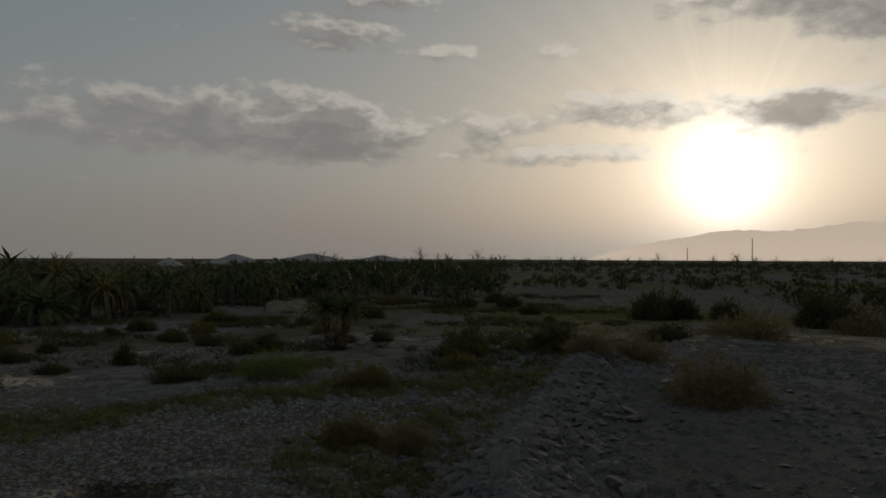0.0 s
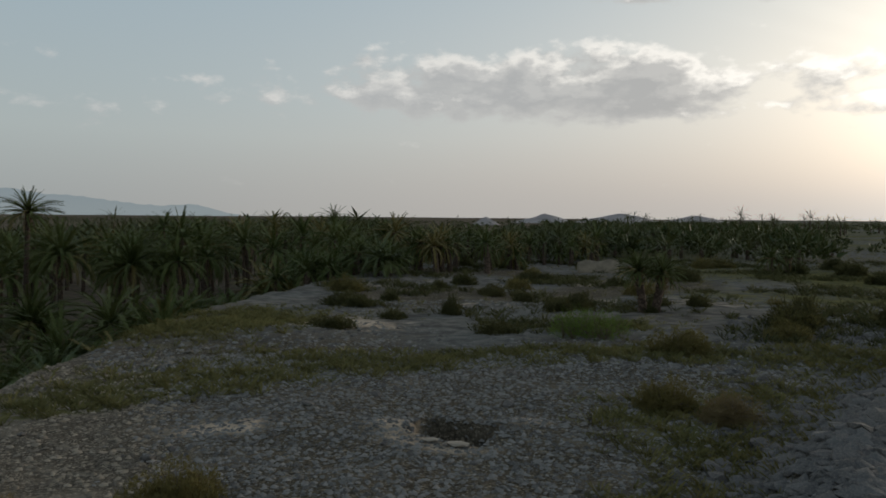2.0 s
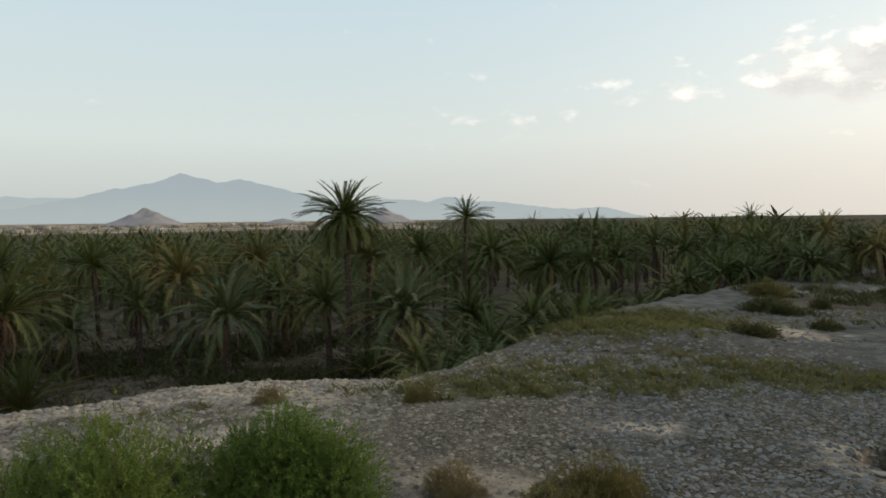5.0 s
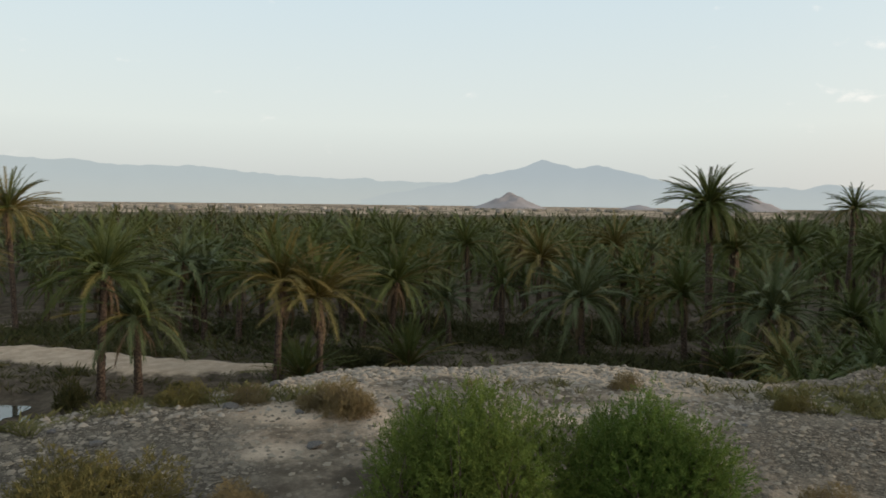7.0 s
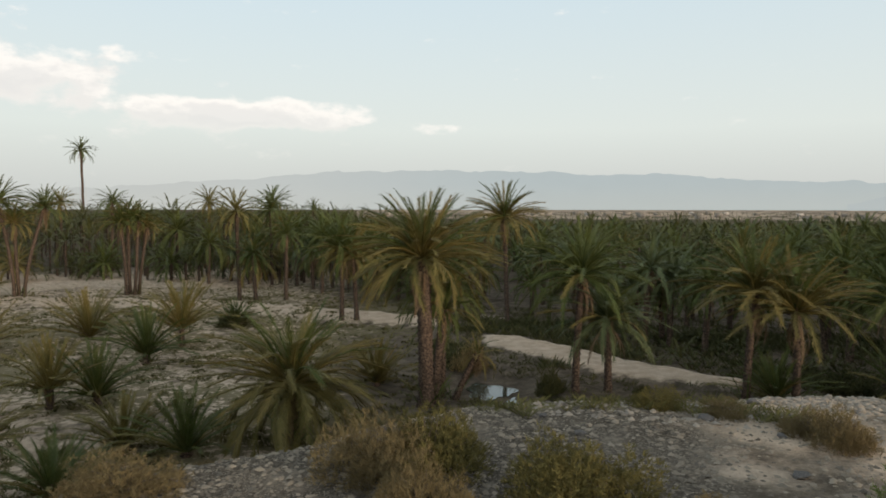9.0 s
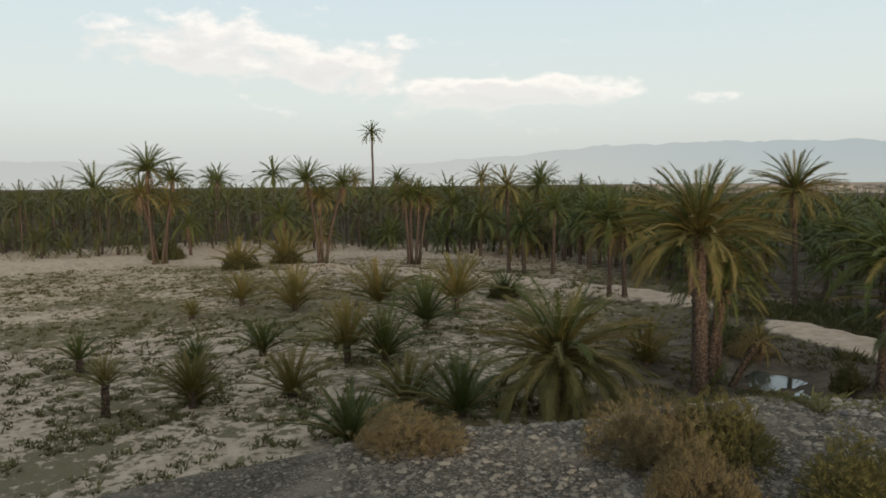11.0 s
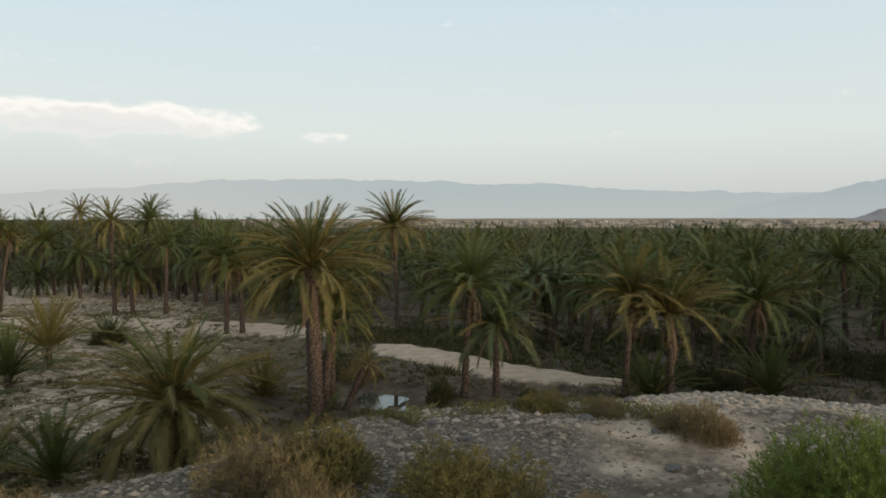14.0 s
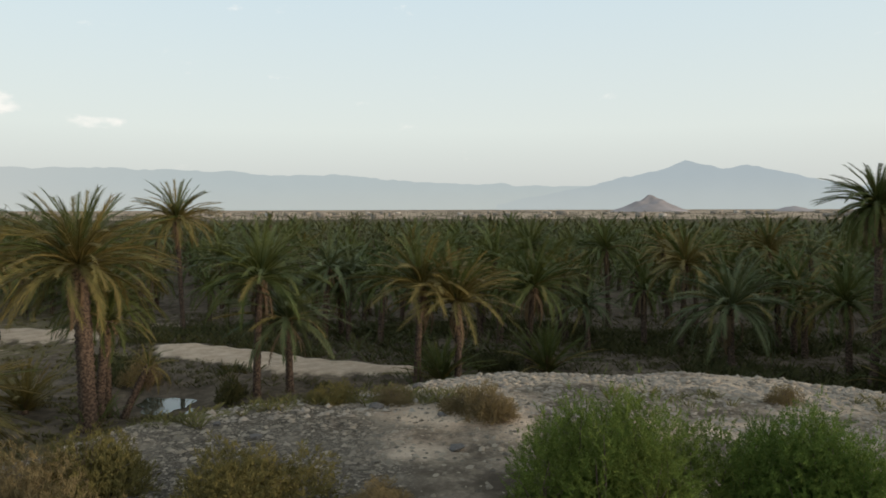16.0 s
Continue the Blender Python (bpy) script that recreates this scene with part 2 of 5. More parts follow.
def ground_material():
    mat, n, shader = material("ground_cover", 1.0)
    shader.inputs["Specular IOR Level"].default_value = 0.0
    spot = place_of(n)
    cover_in = n.add("ShaderNodeAttribute")
    cover_in.attribute_name = "cover"
    parts = n.add("ShaderNodeSeparateColor")
    n.set(parts.inputs[0], cover_in.outputs["Color"])
    gravel, sand, grass, weeds = parts.outputs[0], parts.outputs[1], parts.outputs[2], cover_in.outputs["Alpha"]
    large, mid, fine = n.noise(spot, 0.12, 4), n.noise(spot, 1.1, 5, 0.65), n.noise(spot, 14.0, 5, 0.7)
    soil = n.mix(n.step(mid, 0.3, 0.7), (0.085, 0.068, 0.05), (0.185, 0.146, 0.104))
    # broken stones of two sizes, each its own tone, dark in the gaps
    warped = n.add("ShaderNodeVectorMath", op="ADD")
    n.set(warped.inputs[0], spot)
    shift = n.add("ShaderNodeVectorMath", op="SCALE")
    n.set(shift.inputs[0], n.mix(1.0, (0.0, 0.0, 0.0), fine, "ADD"))
    shift.inputs["Scale"].default_value = 0.05
    n.set(warped.inputs[1], shift.outputs[0])

    def chips(scale):
        cell = n.add("ShaderNodeTexVoronoi")
        n.set(cell.inputs["Vector"], warped.outputs[0])
        cell.inputs["Scale"].default_value = scale
        tone = n.ramp(n.math("MULTIPLY", cell.outputs["Color"], 1.0), (0.0, (0.055, 0.047, 0.035)), (0.4, (0.122, 0.103, 0.078)), (0.7, (0.21, 0.176, 0.133)), (1.0, (0.42, 0.355, 0.268)))
        return n.mix(n.step(cell.outputs["Distance"], 0.38, 0.68, 0.0, 0.6), tone, (0.04, 0.034, 0.028))

    shards = n.mix(n.step(n.noise(spot, 3.0, 3), 0.42, 0.58), chips(15.0), chips(34.0))
    shards = n.mix(n.math("MULTIPLY", n.step(n.noise(spot, 0.6, 5, 0.65), 0.48, 0.72), 0.6), shards, (0.28, 0.23, 0.172))
    slate_in = n.add("ShaderNodeAttribute")
    slate_in.attribute_name = "slate"
    slate = slate_in.outputs["Fac"]
    shards = n.mix(n.math("MULTIPLY", slate, 0.75), shards, n.mix(1.0, shards, (0.71, 0.70, 0.645), "MULTIPLY"))
    # dust lies between the stones where the ground turns sandy
    shards = n.mix(n.step(sand, 0.08, 0.6, 0.0, 0.42), shards, n.mix(mid, (0.24, 0.19, 0.14), (0.42, 0.34, 0.25)))
    pale = n.mix(n.step(mid, 0.3, 0.75), (0.44, 0.335, 0.235), (0.61, 0.475, 0.345))
    straw = n.mix(n.step(mid, 0.35, 0.65), (0.075, 0.08, 0.035), (0.16, 0.14, 0.06))

    def weigh(amount):
        return n.step(n.math("ADD", amount, n.math("MULTIPLY", n.math("SUBTRACT", mid, 0.5), 0.9)), 0.27, 0.75)

    soil = n.mix(n.math("MULTIPLY", slate, 0.8), soil, n.mix(n.step(mid, 0.3, 0.7), (0.095, 0.092, 0.084), (0.22, 0.21, 0.188)))
    colour = n.mix(weigh(gravel), soil, shards)
    colour = n.mix(weigh(sand), colour, pale)
    colour = n.mix(weigh(grass), colour, straw)
    # flecks of low creeping weed
    fleck = n.math("ADD", n.noise(spot, 1.9, 5, 0.66), n.math("MULTIPLY", n.math("SUBTRACT", weeds, 0.5), 0.3))
    colour = n.mix(n.math("MULTIPLY", n.step(fleck, 0.49, 0.58), n.step(weeds, 0.02, 0.25, 0.0, 0.85)), colour, n.mix(n.step(fine, 0.3, 0.7), (0.095, 0.084, 0.042), (0.185, 0.155, 0.08)))
    colour = n.mix(n.math("MULTIPLY", n.step(fine, 0.45, 0.8), 0.25), colour, (0.05, 0.045, 0.04))
    n.set(shader.inputs["Base Color"], colour)
    bump(n, shader, n.math("ADD", n.math("MULTIPLY", fine, 0.5), mid), 0.8, 0.12)
    return mat


def plain_material(name, a, b, scale, rough=0.85):
    mat, n, shader = material(name, rough)
    fine = n.noise(place_of(n), scale, 4)
    n.set(shader.inputs["Base Color"], n.mix(n.step(fine, 0.3, 0.7), a, b))
    bump(n, shader, fine, 0.3, 0.02)
    return mat


GROUND = ground_material()
ADOBE = plain_material("adobe", (0.19, 0.155, 0.115), (0.28, 0.23, 0.165), 2.0)
HOUSE_MUD = plain_material("house_mud", (0.24, 0.215, 0.18), (0.32, 0.285, 0.245), 0.4)
TRACK = plain_material("worn_track", (0.14, 0.114, 0.084), (0.22, 0.178, 0.13), 1.5, 1.0)
TRACK.node_tree.nodes["Principled BSDF"].inputs["Specular IOR Level"].default_value = 0.0
LIMEWASH = plain_material("limewash", (0.42, 0.385, 0.34), (0.55, 0.51, 0.46), 0.3)
OPENING = plain_material("dark_opening", (0.05, 0.045, 0.04), (0.09, 0.08, 0.07), 1.0)
STEEL = plain_material("galvanised_steel", (0.25, 0.25, 0.25), (0.35, 0.35, 0.35), 5.0, 0.5)
# hill rock coloured paler than it is, to stand in for distance haze
HILL = plain_material("haze_paled_rock", (0.28, 0.248, 0.235), (0.38, 0.335, 0.315), 0.02)
TWIG = plain_material("twig_bark", (0.08, 0.06, 0.04), (0.17, 0.13, 0.09), 12.0)


def water_material():
    mat, n, shader = material("still_water", 0.04)
    shader.inputs["Base Color"].default_value = (0.045, 0.05, 0.035, 1)
    shader.inputs["Specular IOR Level"].default_value = 0.6
    bump(n, shader, n.noise(place_of(n), 3.0, 2), 0.05, 0.02)
    return mat


def haze_glow_material(name, low, high, top):
    """Far mountains, a glowing backdrop: dusty air painted as emission, paler towards its foot."""
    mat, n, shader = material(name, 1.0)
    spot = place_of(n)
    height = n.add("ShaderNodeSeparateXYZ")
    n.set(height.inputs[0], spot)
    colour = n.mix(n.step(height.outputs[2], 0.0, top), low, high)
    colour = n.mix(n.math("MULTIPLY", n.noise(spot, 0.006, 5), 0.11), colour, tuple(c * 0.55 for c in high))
    # haze painted thicker under the far cloud bank
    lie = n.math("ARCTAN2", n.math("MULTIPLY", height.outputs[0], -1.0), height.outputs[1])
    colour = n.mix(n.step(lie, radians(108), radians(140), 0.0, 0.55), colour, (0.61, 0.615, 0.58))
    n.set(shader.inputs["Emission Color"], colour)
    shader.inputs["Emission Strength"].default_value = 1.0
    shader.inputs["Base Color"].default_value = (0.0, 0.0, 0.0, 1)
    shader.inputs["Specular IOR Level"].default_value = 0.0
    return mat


WATER = water_material()
# hazy air put into each glow colour, brightest for the sunward hills
FAR_BLUE = haze_glow_material("hazed_range_blue", (0.475, 0.525, 0.525), (0.415, 0.48, 0.51), 210)
FAR_PALE = haze_glow_material("hazed_range_pale", (0.50, 0.545, 0.53), (0.465, 0.53, 0.54), 190)
FAR_WARM = haze_glow_material("hazed_range_warm", (2.3, 1.86, 1.45), (2.15, 1.74, 1.36), 160)


# ---- building blocks ----
def mesh_of(name, verts, tris, mat, smooth=False):
    """A mesh from arrays of points and triangles."""
    verts, tris = np.asarray(verts, dtype=np.float32), np.asarray(tris, dtype=np.int32)
    me = bpy.data.meshes.new(name)
    me.vertices.add(len(verts))
    me.vertices.foreach_set("co", verts.ravel())
    me.loops.add(tris.size)
    me.loops.foreach_set("vertex_index", tris.ravel())
    me.polygons.add(len(tris))
    me.polygons.foreach_set("loop_start", np.arange(0, tris.size, 3, dtype=np.int32))
    if smooth:
        me.polygons.foreach_set("use_smooth", np.ones(len(tris), dtype=bool))
    me.update(calc_edges=True)
    me.materials.append(mat)
    return me


def thing(name, m, label, category, group="", kind=""):
    ob = new(name)
    ob.empty_display_size = 0.2
    ob.matrix_world = m
    return tagged(ob, label, category, group, kind)


def part(name, me, parent, m=None, label=""):
    ob = new(name, me)
    ob.parent = parent
    if m is not None:
        ob.matrix_local = m
    return tagged(ob, label)


def join(pieces):
    """Several (points, triangles) as one."""
    verts, tris, count = [], [], 0
    for v, t in pieces:
        verts.append(v)
        tris.append(t + count)
        count += len(v)
    return np.concatenate(verts), np.concatenate(tris)


def turned(v, m):
    a = np.array(m)
    return v @ a[:3, :3].T + a[:3, 3]


def tube(points, radii, sides=6):
    """A tapered tube along points."""
    points, radii = np.asarray(points, float), np.asarray(radii, float)
    n = len(points)
    along = np.gradient(points, axis=0)
    along /= np.linalg.norm(along, axis=1, keepdims=True) + 1e-9
    ref = np.where(np.abs(along[:, 2:3]) > 0.9, np.array([[1.0, 0, 0]]), np.array([[0, 0, 1.0]]))
    side = np.cross(along, ref)
    side /= np.linalg.norm(side, axis=1, keepdims=True)
    other = np.cross(side, along)
    ang = np.linspace(0, 2 * np.pi, sides, endpoint=False)
    ring = side[:, None] * np.cos(ang)[None, :, None] + other[:, None] * np.sin(ang)[None, :, None]
    rad = radii[:, None, None] if radii.ndim == 1 else radii[:, :, None]
    v = (points[:, None] + ring * rad).reshape(-1, 3)
    i, j = np.meshgrid(np.arange(n - 1), np.arange(sides), indexing="ij")
    a, b = i * sides + j, i * sides + (j + 1) % sides
    c, d = a + sides, b + sides
    t = np.concatenate([np.stack([a, b, d], -1).reshape(-1, 3), np.stack([a, d, c], -1).reshape(-1, 3)])
    cap = np.array([[(n - 1) * sides, (n - 1) * sides + k, (n - 1) * sides + k + 1] for k in range(1, sides - 1)])
    return v, np.concatenate([t, cap])


def value_noise(x, y, scale, seed=0):
    """Smooth noise between 0 and 1 over the plan."""
    u, v = np.asarray(x) / scale + 1000.0, np.asarray(y) / scale + 1000.0
    i, j = np.floor(u).astype(np.int64), np.floor(v).astype(np.int64)
    fu, fv = u - i, v - j
    fu, fv = fu * fu * (3 - 2 * fu), fv * fv * (3 - 2 * fv)

    def h(a, b):
        k = (a * 374761393 + b * 668265263 + seed * 974634777) & 0x7FFFFFFF
        k = ((k ^ (k >> 13)) * 1274126177) & 0x7FFFFFFF
        return ((k ^ (k >> 16)) & 0xFFFF) / 65535.0

    return (h(i, j) * (1 - fu) + h(i + 1, j) * fu) * (1 - fv) + (h(i, j + 1) * (1 - fu) + h(i + 1, j + 1) * fu) * fv


def smooth(x):
    x = np.clip(x, 0, 1)
    return x * x * (3 - 2 * x)


# ---- the lie of the land ----
EDGE_AZ = [-90, 0, 8, 15, 20, 28, 32, 36, 42, 48, 52.7, 55, 59, 70, 88, 99, 106, 114, 122, 130, 140, 150, 172, 190, 205, 225, 270]
EDGE_R = [9000, 9000, 900, 200, 91, 60, 52, 43.5, 36, 27.2, 23.4, 21.4, 20.5, 19.9, 19.2, 17.5, 16.6, 15.6, 14.4, 13.2, 12.4, 12.0, 11.6, 14, 40, 400, 9000]


def polar(x, y):
    az = np.degrees(np.arctan2(-x, y))
    return np.where(az < -90, az + 360, az), np.hypot(x, y)


def spot_at(az, r):
    a = np.radians(az)
    return -np.sin(a) * r, np.cos(a) * r


def blob(x, y, az, r, rx, ry=None):
    """A soft round patch, wide rx across the view and ry along it."""
    cx, cy = spot_at(az, r)
    a = np.radians(az)
    along = -(x - cx) * np.sin(a) + (y - cy) * np.cos(a)
    across = (x - cx) * np.cos(a) + (y - cy) * np.sin(a)
    return np.exp(-((across / rx) ** 2) - (along / (ry or rx)) ** 2)


def sand_banks(az, r):
    """Pale banks winding along the far side of the channel."""
    out = 0.0 * r
    for at, inner, outer in (([95, 98, 102.4, 106.4, 109.5, 113.2, 117], [45.0, 44.2, 44.2, 44.9, 47.4, 50.8, 55.5], [46.4, 47.0, 48.4, 51.3, 54.4, 57.6, 59]),
                             ([118, 122, 129, 137, 145, 152], [60, 62.5, 66.8, 76.8, 86, 92], [64, 69, 75, 84.2, 92, 97])):
        a, b = np.interp(az, at, inner), np.interp(az, at, outer)
        m = smooth((r - a + 0.6) / 1.2) * smooth((b + 0.6 - r) / 1.2) * smooth((az - at[0]) / 2) * smooth((at[-1] - az) / 2)
        out = np.maximum(out, m)
    return out


def height(x, y):
    x, y = np.asarray(x, float), np.asarray(y, float)
    az, r = polar(x, y)
    edge = np.interp(az, EDGE_AZ, EDGE_R) * (1 + 0.05 * (value_noise(x, y, 2.5, 3) - 0.5))
    z = LOW * smooth((r - edge) / (4.0 + 0.12 * edge))
    z = z + (-3.5 - np.maximum(z, -3.5)) * smooth((r - 150) / 500) * (z > -3.5)
    near = smooth((400 - r) / 300)
    z += near * (0.5 * (value_noise(x, y, 14, 1) - 0.5) + 0.16 * (value_noise(x, y, 3.2, 2) - 0.5) + 0.07 * (value_noise(x, y, 0.9, 4) - 0.5)) * smooth((r - 6) / 6)
    z += 2.8 * np.exp(-((r / 3.4) ** 2))
    # the stony terrace bank on the sunward side
    line = np.interp(r, [8, 13.3, 18.8, 28.4, 36], [4, 1.5, -4, -10, -16])
    z += 0.75 * smooth((line - az) * r / 57 / 2.2) * smooth((r - 5) / 5) * smooth((60 - r) / 25)
    z += 0.75 * np.exp(-(((az - line) * r / 57 + 1.2) / 1.0) ** 2) * smooth((r - 8) / 3) * smooth((34 - r) / 10)
    z += 0.3 * blob(x, y, 42, 28, 4.5, 3.5)
    # a dug pit with a rim of spoil
    px, py = spot_at(23.2, 15.6)
    d = np.maximum(np.abs(x - px) / 1.25, np.abs(y - py))
    z += 0.16 * (blob(x, y, 28.0, 15.5, 0.8, 0.7) + blob(x, y, 18.5, 16.0, 0.7, 0.6)) - 0.9 * smooth((0.72 - d) / 0.2)
    # the sand bank by the water
    z += 0.3 * sand_banks(az, r)
    flat = np.maximum(smooth(1.6 * blob(x, y, 116.0, 42.5, 4.4, 3.8) - 0.3), smooth(1.6 * blob(x, y, 112.6, 39.8, 2.0, 1.8) - 0.3))
    z = z * (1 - flat) + (LOW - 0.45) * flat
    return z


def on(az, r):
    """The point of the ground at a polar place."""
    x, y = spot_at(az, r)
    return float(x), float(y), float(height(x, y))


def make_ground():
    az = np.concatenate([np.arange(-34, 174, 0.5), np.linspace(174, 326, 39)[:-1]])
    rr = [0.05, 0.5, 1.0, 1.6, 2.4]
    r = 3.2
    while r < 6500:
        rr.append(r)
        r *= 1.008 if 8 < r < 34 else (1.03 if r < 320 else 1.1)
        r += 0.02
    rr = np.array(rr)
    a, r = np.meshgrid(az, rr, indexing="xy")
    x, y = spot_at(a, r)
    z = height(x, y)
    n, m = z.shape
    i, j = np.meshgrid(np.arange(n - 1), np.arange(m), indexing="ij")
    k, l = i * m + j, i * m + (j + 1) % m
    tris = np.concatenate([np.stack([k, k + m, l + m], -1).reshape(-1, 3), np.stack([k, l + m, l], -1).reshape(-1, 3)])
    tris = tris[:, ::-1]
    # the middle is closed with a fan
    hub = np.array([[n * m, j, (j + 1) % m] for j in range(m)])
    x, y, z = np.append(x, 0.0), np.append(y, 0.0), np.append(z, z[0].mean())
    me = mesh_of("ground", np.stack([x, y, z], -1), np.concatenate([tris, hub[:, ::-1]]), GROUND, True)
    gravel, sand, grass, weeds = cover_at(x, y)
    slate = me.attributes.new("slate", "FLOAT", "POINT")
    slate.data.foreach_set("value", slate_at(x, y).astype(np.float32))
    layer = me.attributes.new("cover", "FLOAT_COLOR", "POINT")
    layer.data.foreach_set("color", np.stack([gravel, sand, grass, weeds], -1).astype(np.float32).ravel())
    return tagged(new("ground", me), "stony desert terrace falling to a sandy palm grove floor", "ground", kind="structure")


def grass_bands(x, y):
    """Where low dry scrub grows on the terrace."""
    az, r = polar(x, y)
    g = blob(x, y, 24, 23.2, 6.5, 1.2) + blob(x, y, 36, 21.5, 5.5, 1.3) + blob(x, y, 46, 19.5, 4.0, 1.3) + blob(x, y, 54, 18.6, 3.0, 1.0)
    g += blob(x, y, 44, 29, 3.5, 3.0) + 0.8 * blob(x, y, 38, 33, 4, 3.0)
    g += 0.9 * blob(x, y, 6, 17.5, 2.4, 2.0) + 0.9 * blob(x, y, 6, 24.5, 2.2, 1.6) + blob(x, y, 7, 12.2, 1.2, 1.0) + blob(x, y, 3.5, 14.8, 1.5, 1.8) + blob(x, y, 6, 10.8, 1.2, 1.2) + 0.9 * blob(x, y, 15, 24, 3.0, 1.2) + blob(x, y, -1, 19, 1.8, 2.4) + 0.9 * blob(x, y, -6, 25, 3, 3)
    g += 0.7 * blob(x, y, -4, 44, 9, 5) + 0.7 * blob(x, y, -10, 62, 14, 8) + 0.7 * blob(x, y, 12, 30, 3, 2)
    g += 0.7 * blob(x, y, 98, 16.5, 2.5, 0.9) + 0.6 * blob(x, y, 112, 16, 2.5, 1.0) + 0.6 * blob(x, y, 76, 17.2, 2.0, 0.7)
    return np.clip(g, 0, 1)


def slate_at(x, y):
    """How dark and bluish the broken stone is: slate on the open terrace, tan limestone by the valley edge."""
    az, r = polar(x, y)
    edge = np.interp(az, EDGE_AZ, EDGE_R)
    return np.clip(smooth((50 - az) / 14) * smooth((edge + 4 - r) / 4) * (0.7 + 0.5 * value_noise(x, y, 4, 51)), 0, 1)


def cover_at(x, y):
    az, r = polar(x, y)
    n1, n2, n3 = value_noise(x, y, 5, 11), value_noise(x, y, 1.6, 12), value_noise(x, y, 17, 13)
    # a smooth mud channel between the banks and the terrace
    az0, channel = az, smooth((az - 111) / 2) * smooth((128 - az) / 3) * smooth((r - 36) / 3) * smooth((62 - r) / 8)
    edge = np.interp(az, EDGE_AZ, EDGE_R)
    terrace = smooth((edge + 2.5 - r) / 2.0)
    low = 1 - smooth((edge + 5 - r) / 3.0)
    fade = smooth((r - 6 - 3 * n1) / 6)  # the mound itself is all gravel
    az = az + (n3 - 0.5) * 6 * (r < 30) * (az < 104)
    gravel = terrace * smooth((34 - r) / 14) * np.clip(0.45 + 0.9 * n1, 0, 1)
    gravel *= (1 - 0.55 * fade * smooth((-8 - az) / 8)) * (1 - 0.4 * smooth((az - 58) / 12) * smooth((108 - az) / 10))
    sand = (0.75 * blob(x, y, 28.2, 15.5, 1.0, 0.9) + 0.6 * blob(x, y, 18.3, 16.1, 1.0, 0.6) + 0.5 * blob(x, y, 23.5, 14.4, 1.6, 0.5)) * (0.4 + 0.7 * n2)
    sand += terrace * 0.3 * (n3 > 0.6) * n1 * smooth((r - 24) / 10) + 0.9 * blob(x, y, 33, 31, 3.5, 2.2) + 0.6 * blob(x, y, 22, 38, 8, 3) * n2 + 0.4 * blob(x, y, 5, 40, 8, 4) * n2 + 0.5 * blob(x, y, 27, 47, 8, 4) * n2 + 0.5 * blob(x, y, 14, 52, 9, 4) * n2
    sand += 0.8 * blob(x, y, 40.5, 15.8, 1.0, 0.6) + 0.6 * blob(x, y, 94.5, 15, 1.2, 0.6) + 0.7 * blob(x, y, 68, 18.8, 2.0, 0.6) + 0.6 * blob(x, y, 52, 12, 1.2, 1.0) + 0.05 * (blob(x, y, 50, 14, 4, 4) + blob(x, y, 44, 17, 3, 3)) * (0.3 + n1)
    sand += smooth((edge + 1.5 - r) / 1.5) * 0.85 * smooth((r - edge + 1.7) / 1.2) * smooth((az - 52) / 8) * smooth((106 - az) / 8) * fade * (0.4 + n2)
    open_sand = smooth((az - 118) / 14) * smooth((150 - r) / 30)
    sand += low * open_sand * np.clip(0.4 + 0.55 * n1 + 0.3 * smooth((az - 145) / 12), 0, 1)
    sand += low * (0.75 + 0.5 * n2) * (0.5 * blob(x, y, 117, 68, 6, 3) + 1.2 * blob(x, y, 158, 128, 16, 14))
    sand = np.maximum(sand * (1 - 0.8 * channel), 0.85 * sand_banks(az0, r))
    sand += terrace * 0.6 * fade * smooth((az - 50) / 16) * (1 - 0.6 * smooth((az - 95) / 10)) * np.clip(0.2 + 1.0 * n1 * n2 + 0.4 * n2, 0, 1)
    sand += 0.15 * smooth((4 - az) / 10) * smooth((r - 12) / 20) * (n1 > 0.5)
    # pale sand of the far plain, raised further to stand in for haze
    sand += 0.85 * smooth((r - 640) / 80) * (0.3 + 0.7 * n3) * smooth((az - 50) / 10) * smooth((132 - az) / 8)
    gravel = np.maximum(gravel, terrace * np.maximum(smooth((az - 92) / 8), 1 - fade) * (0.7 + 0.3 * n2) * (r < 30))
    gravel = gravel + 0.75 * smooth((38 - az) / 8) * smooth((r - 26) / 10) * smooth((75 - r) / 20) * np.clip(1.6 * n1 - 0.3, 0, 1)
    grass = grass_bands(x, y) * (0.45 + 0.75 * n2)
    grass += low * 0.75 * smooth((az - 110) / 10) * smooth((70 - r) / 20) * np.clip(1.5 * n2 - 0.55, 0, 1) * 0.3
    grass += 0.55 * smooth((18 - az) / 10) * smooth((r - 36) / 25) * (0.3 + n3)
    weeds = low * smooth((az - 114) / 12) * smooth((175 - az) / 4) * smooth((130 - r) / 50) * np.clip(0.25 + 0.9 * n1, 0, 1)
    weeds = weeds * (1 - channel) * (1 - sand_banks(az0, r))
    return [np.clip(c, 0, 1) for c in (gravel, sand, grass, weeds)]


ground = make_ground()


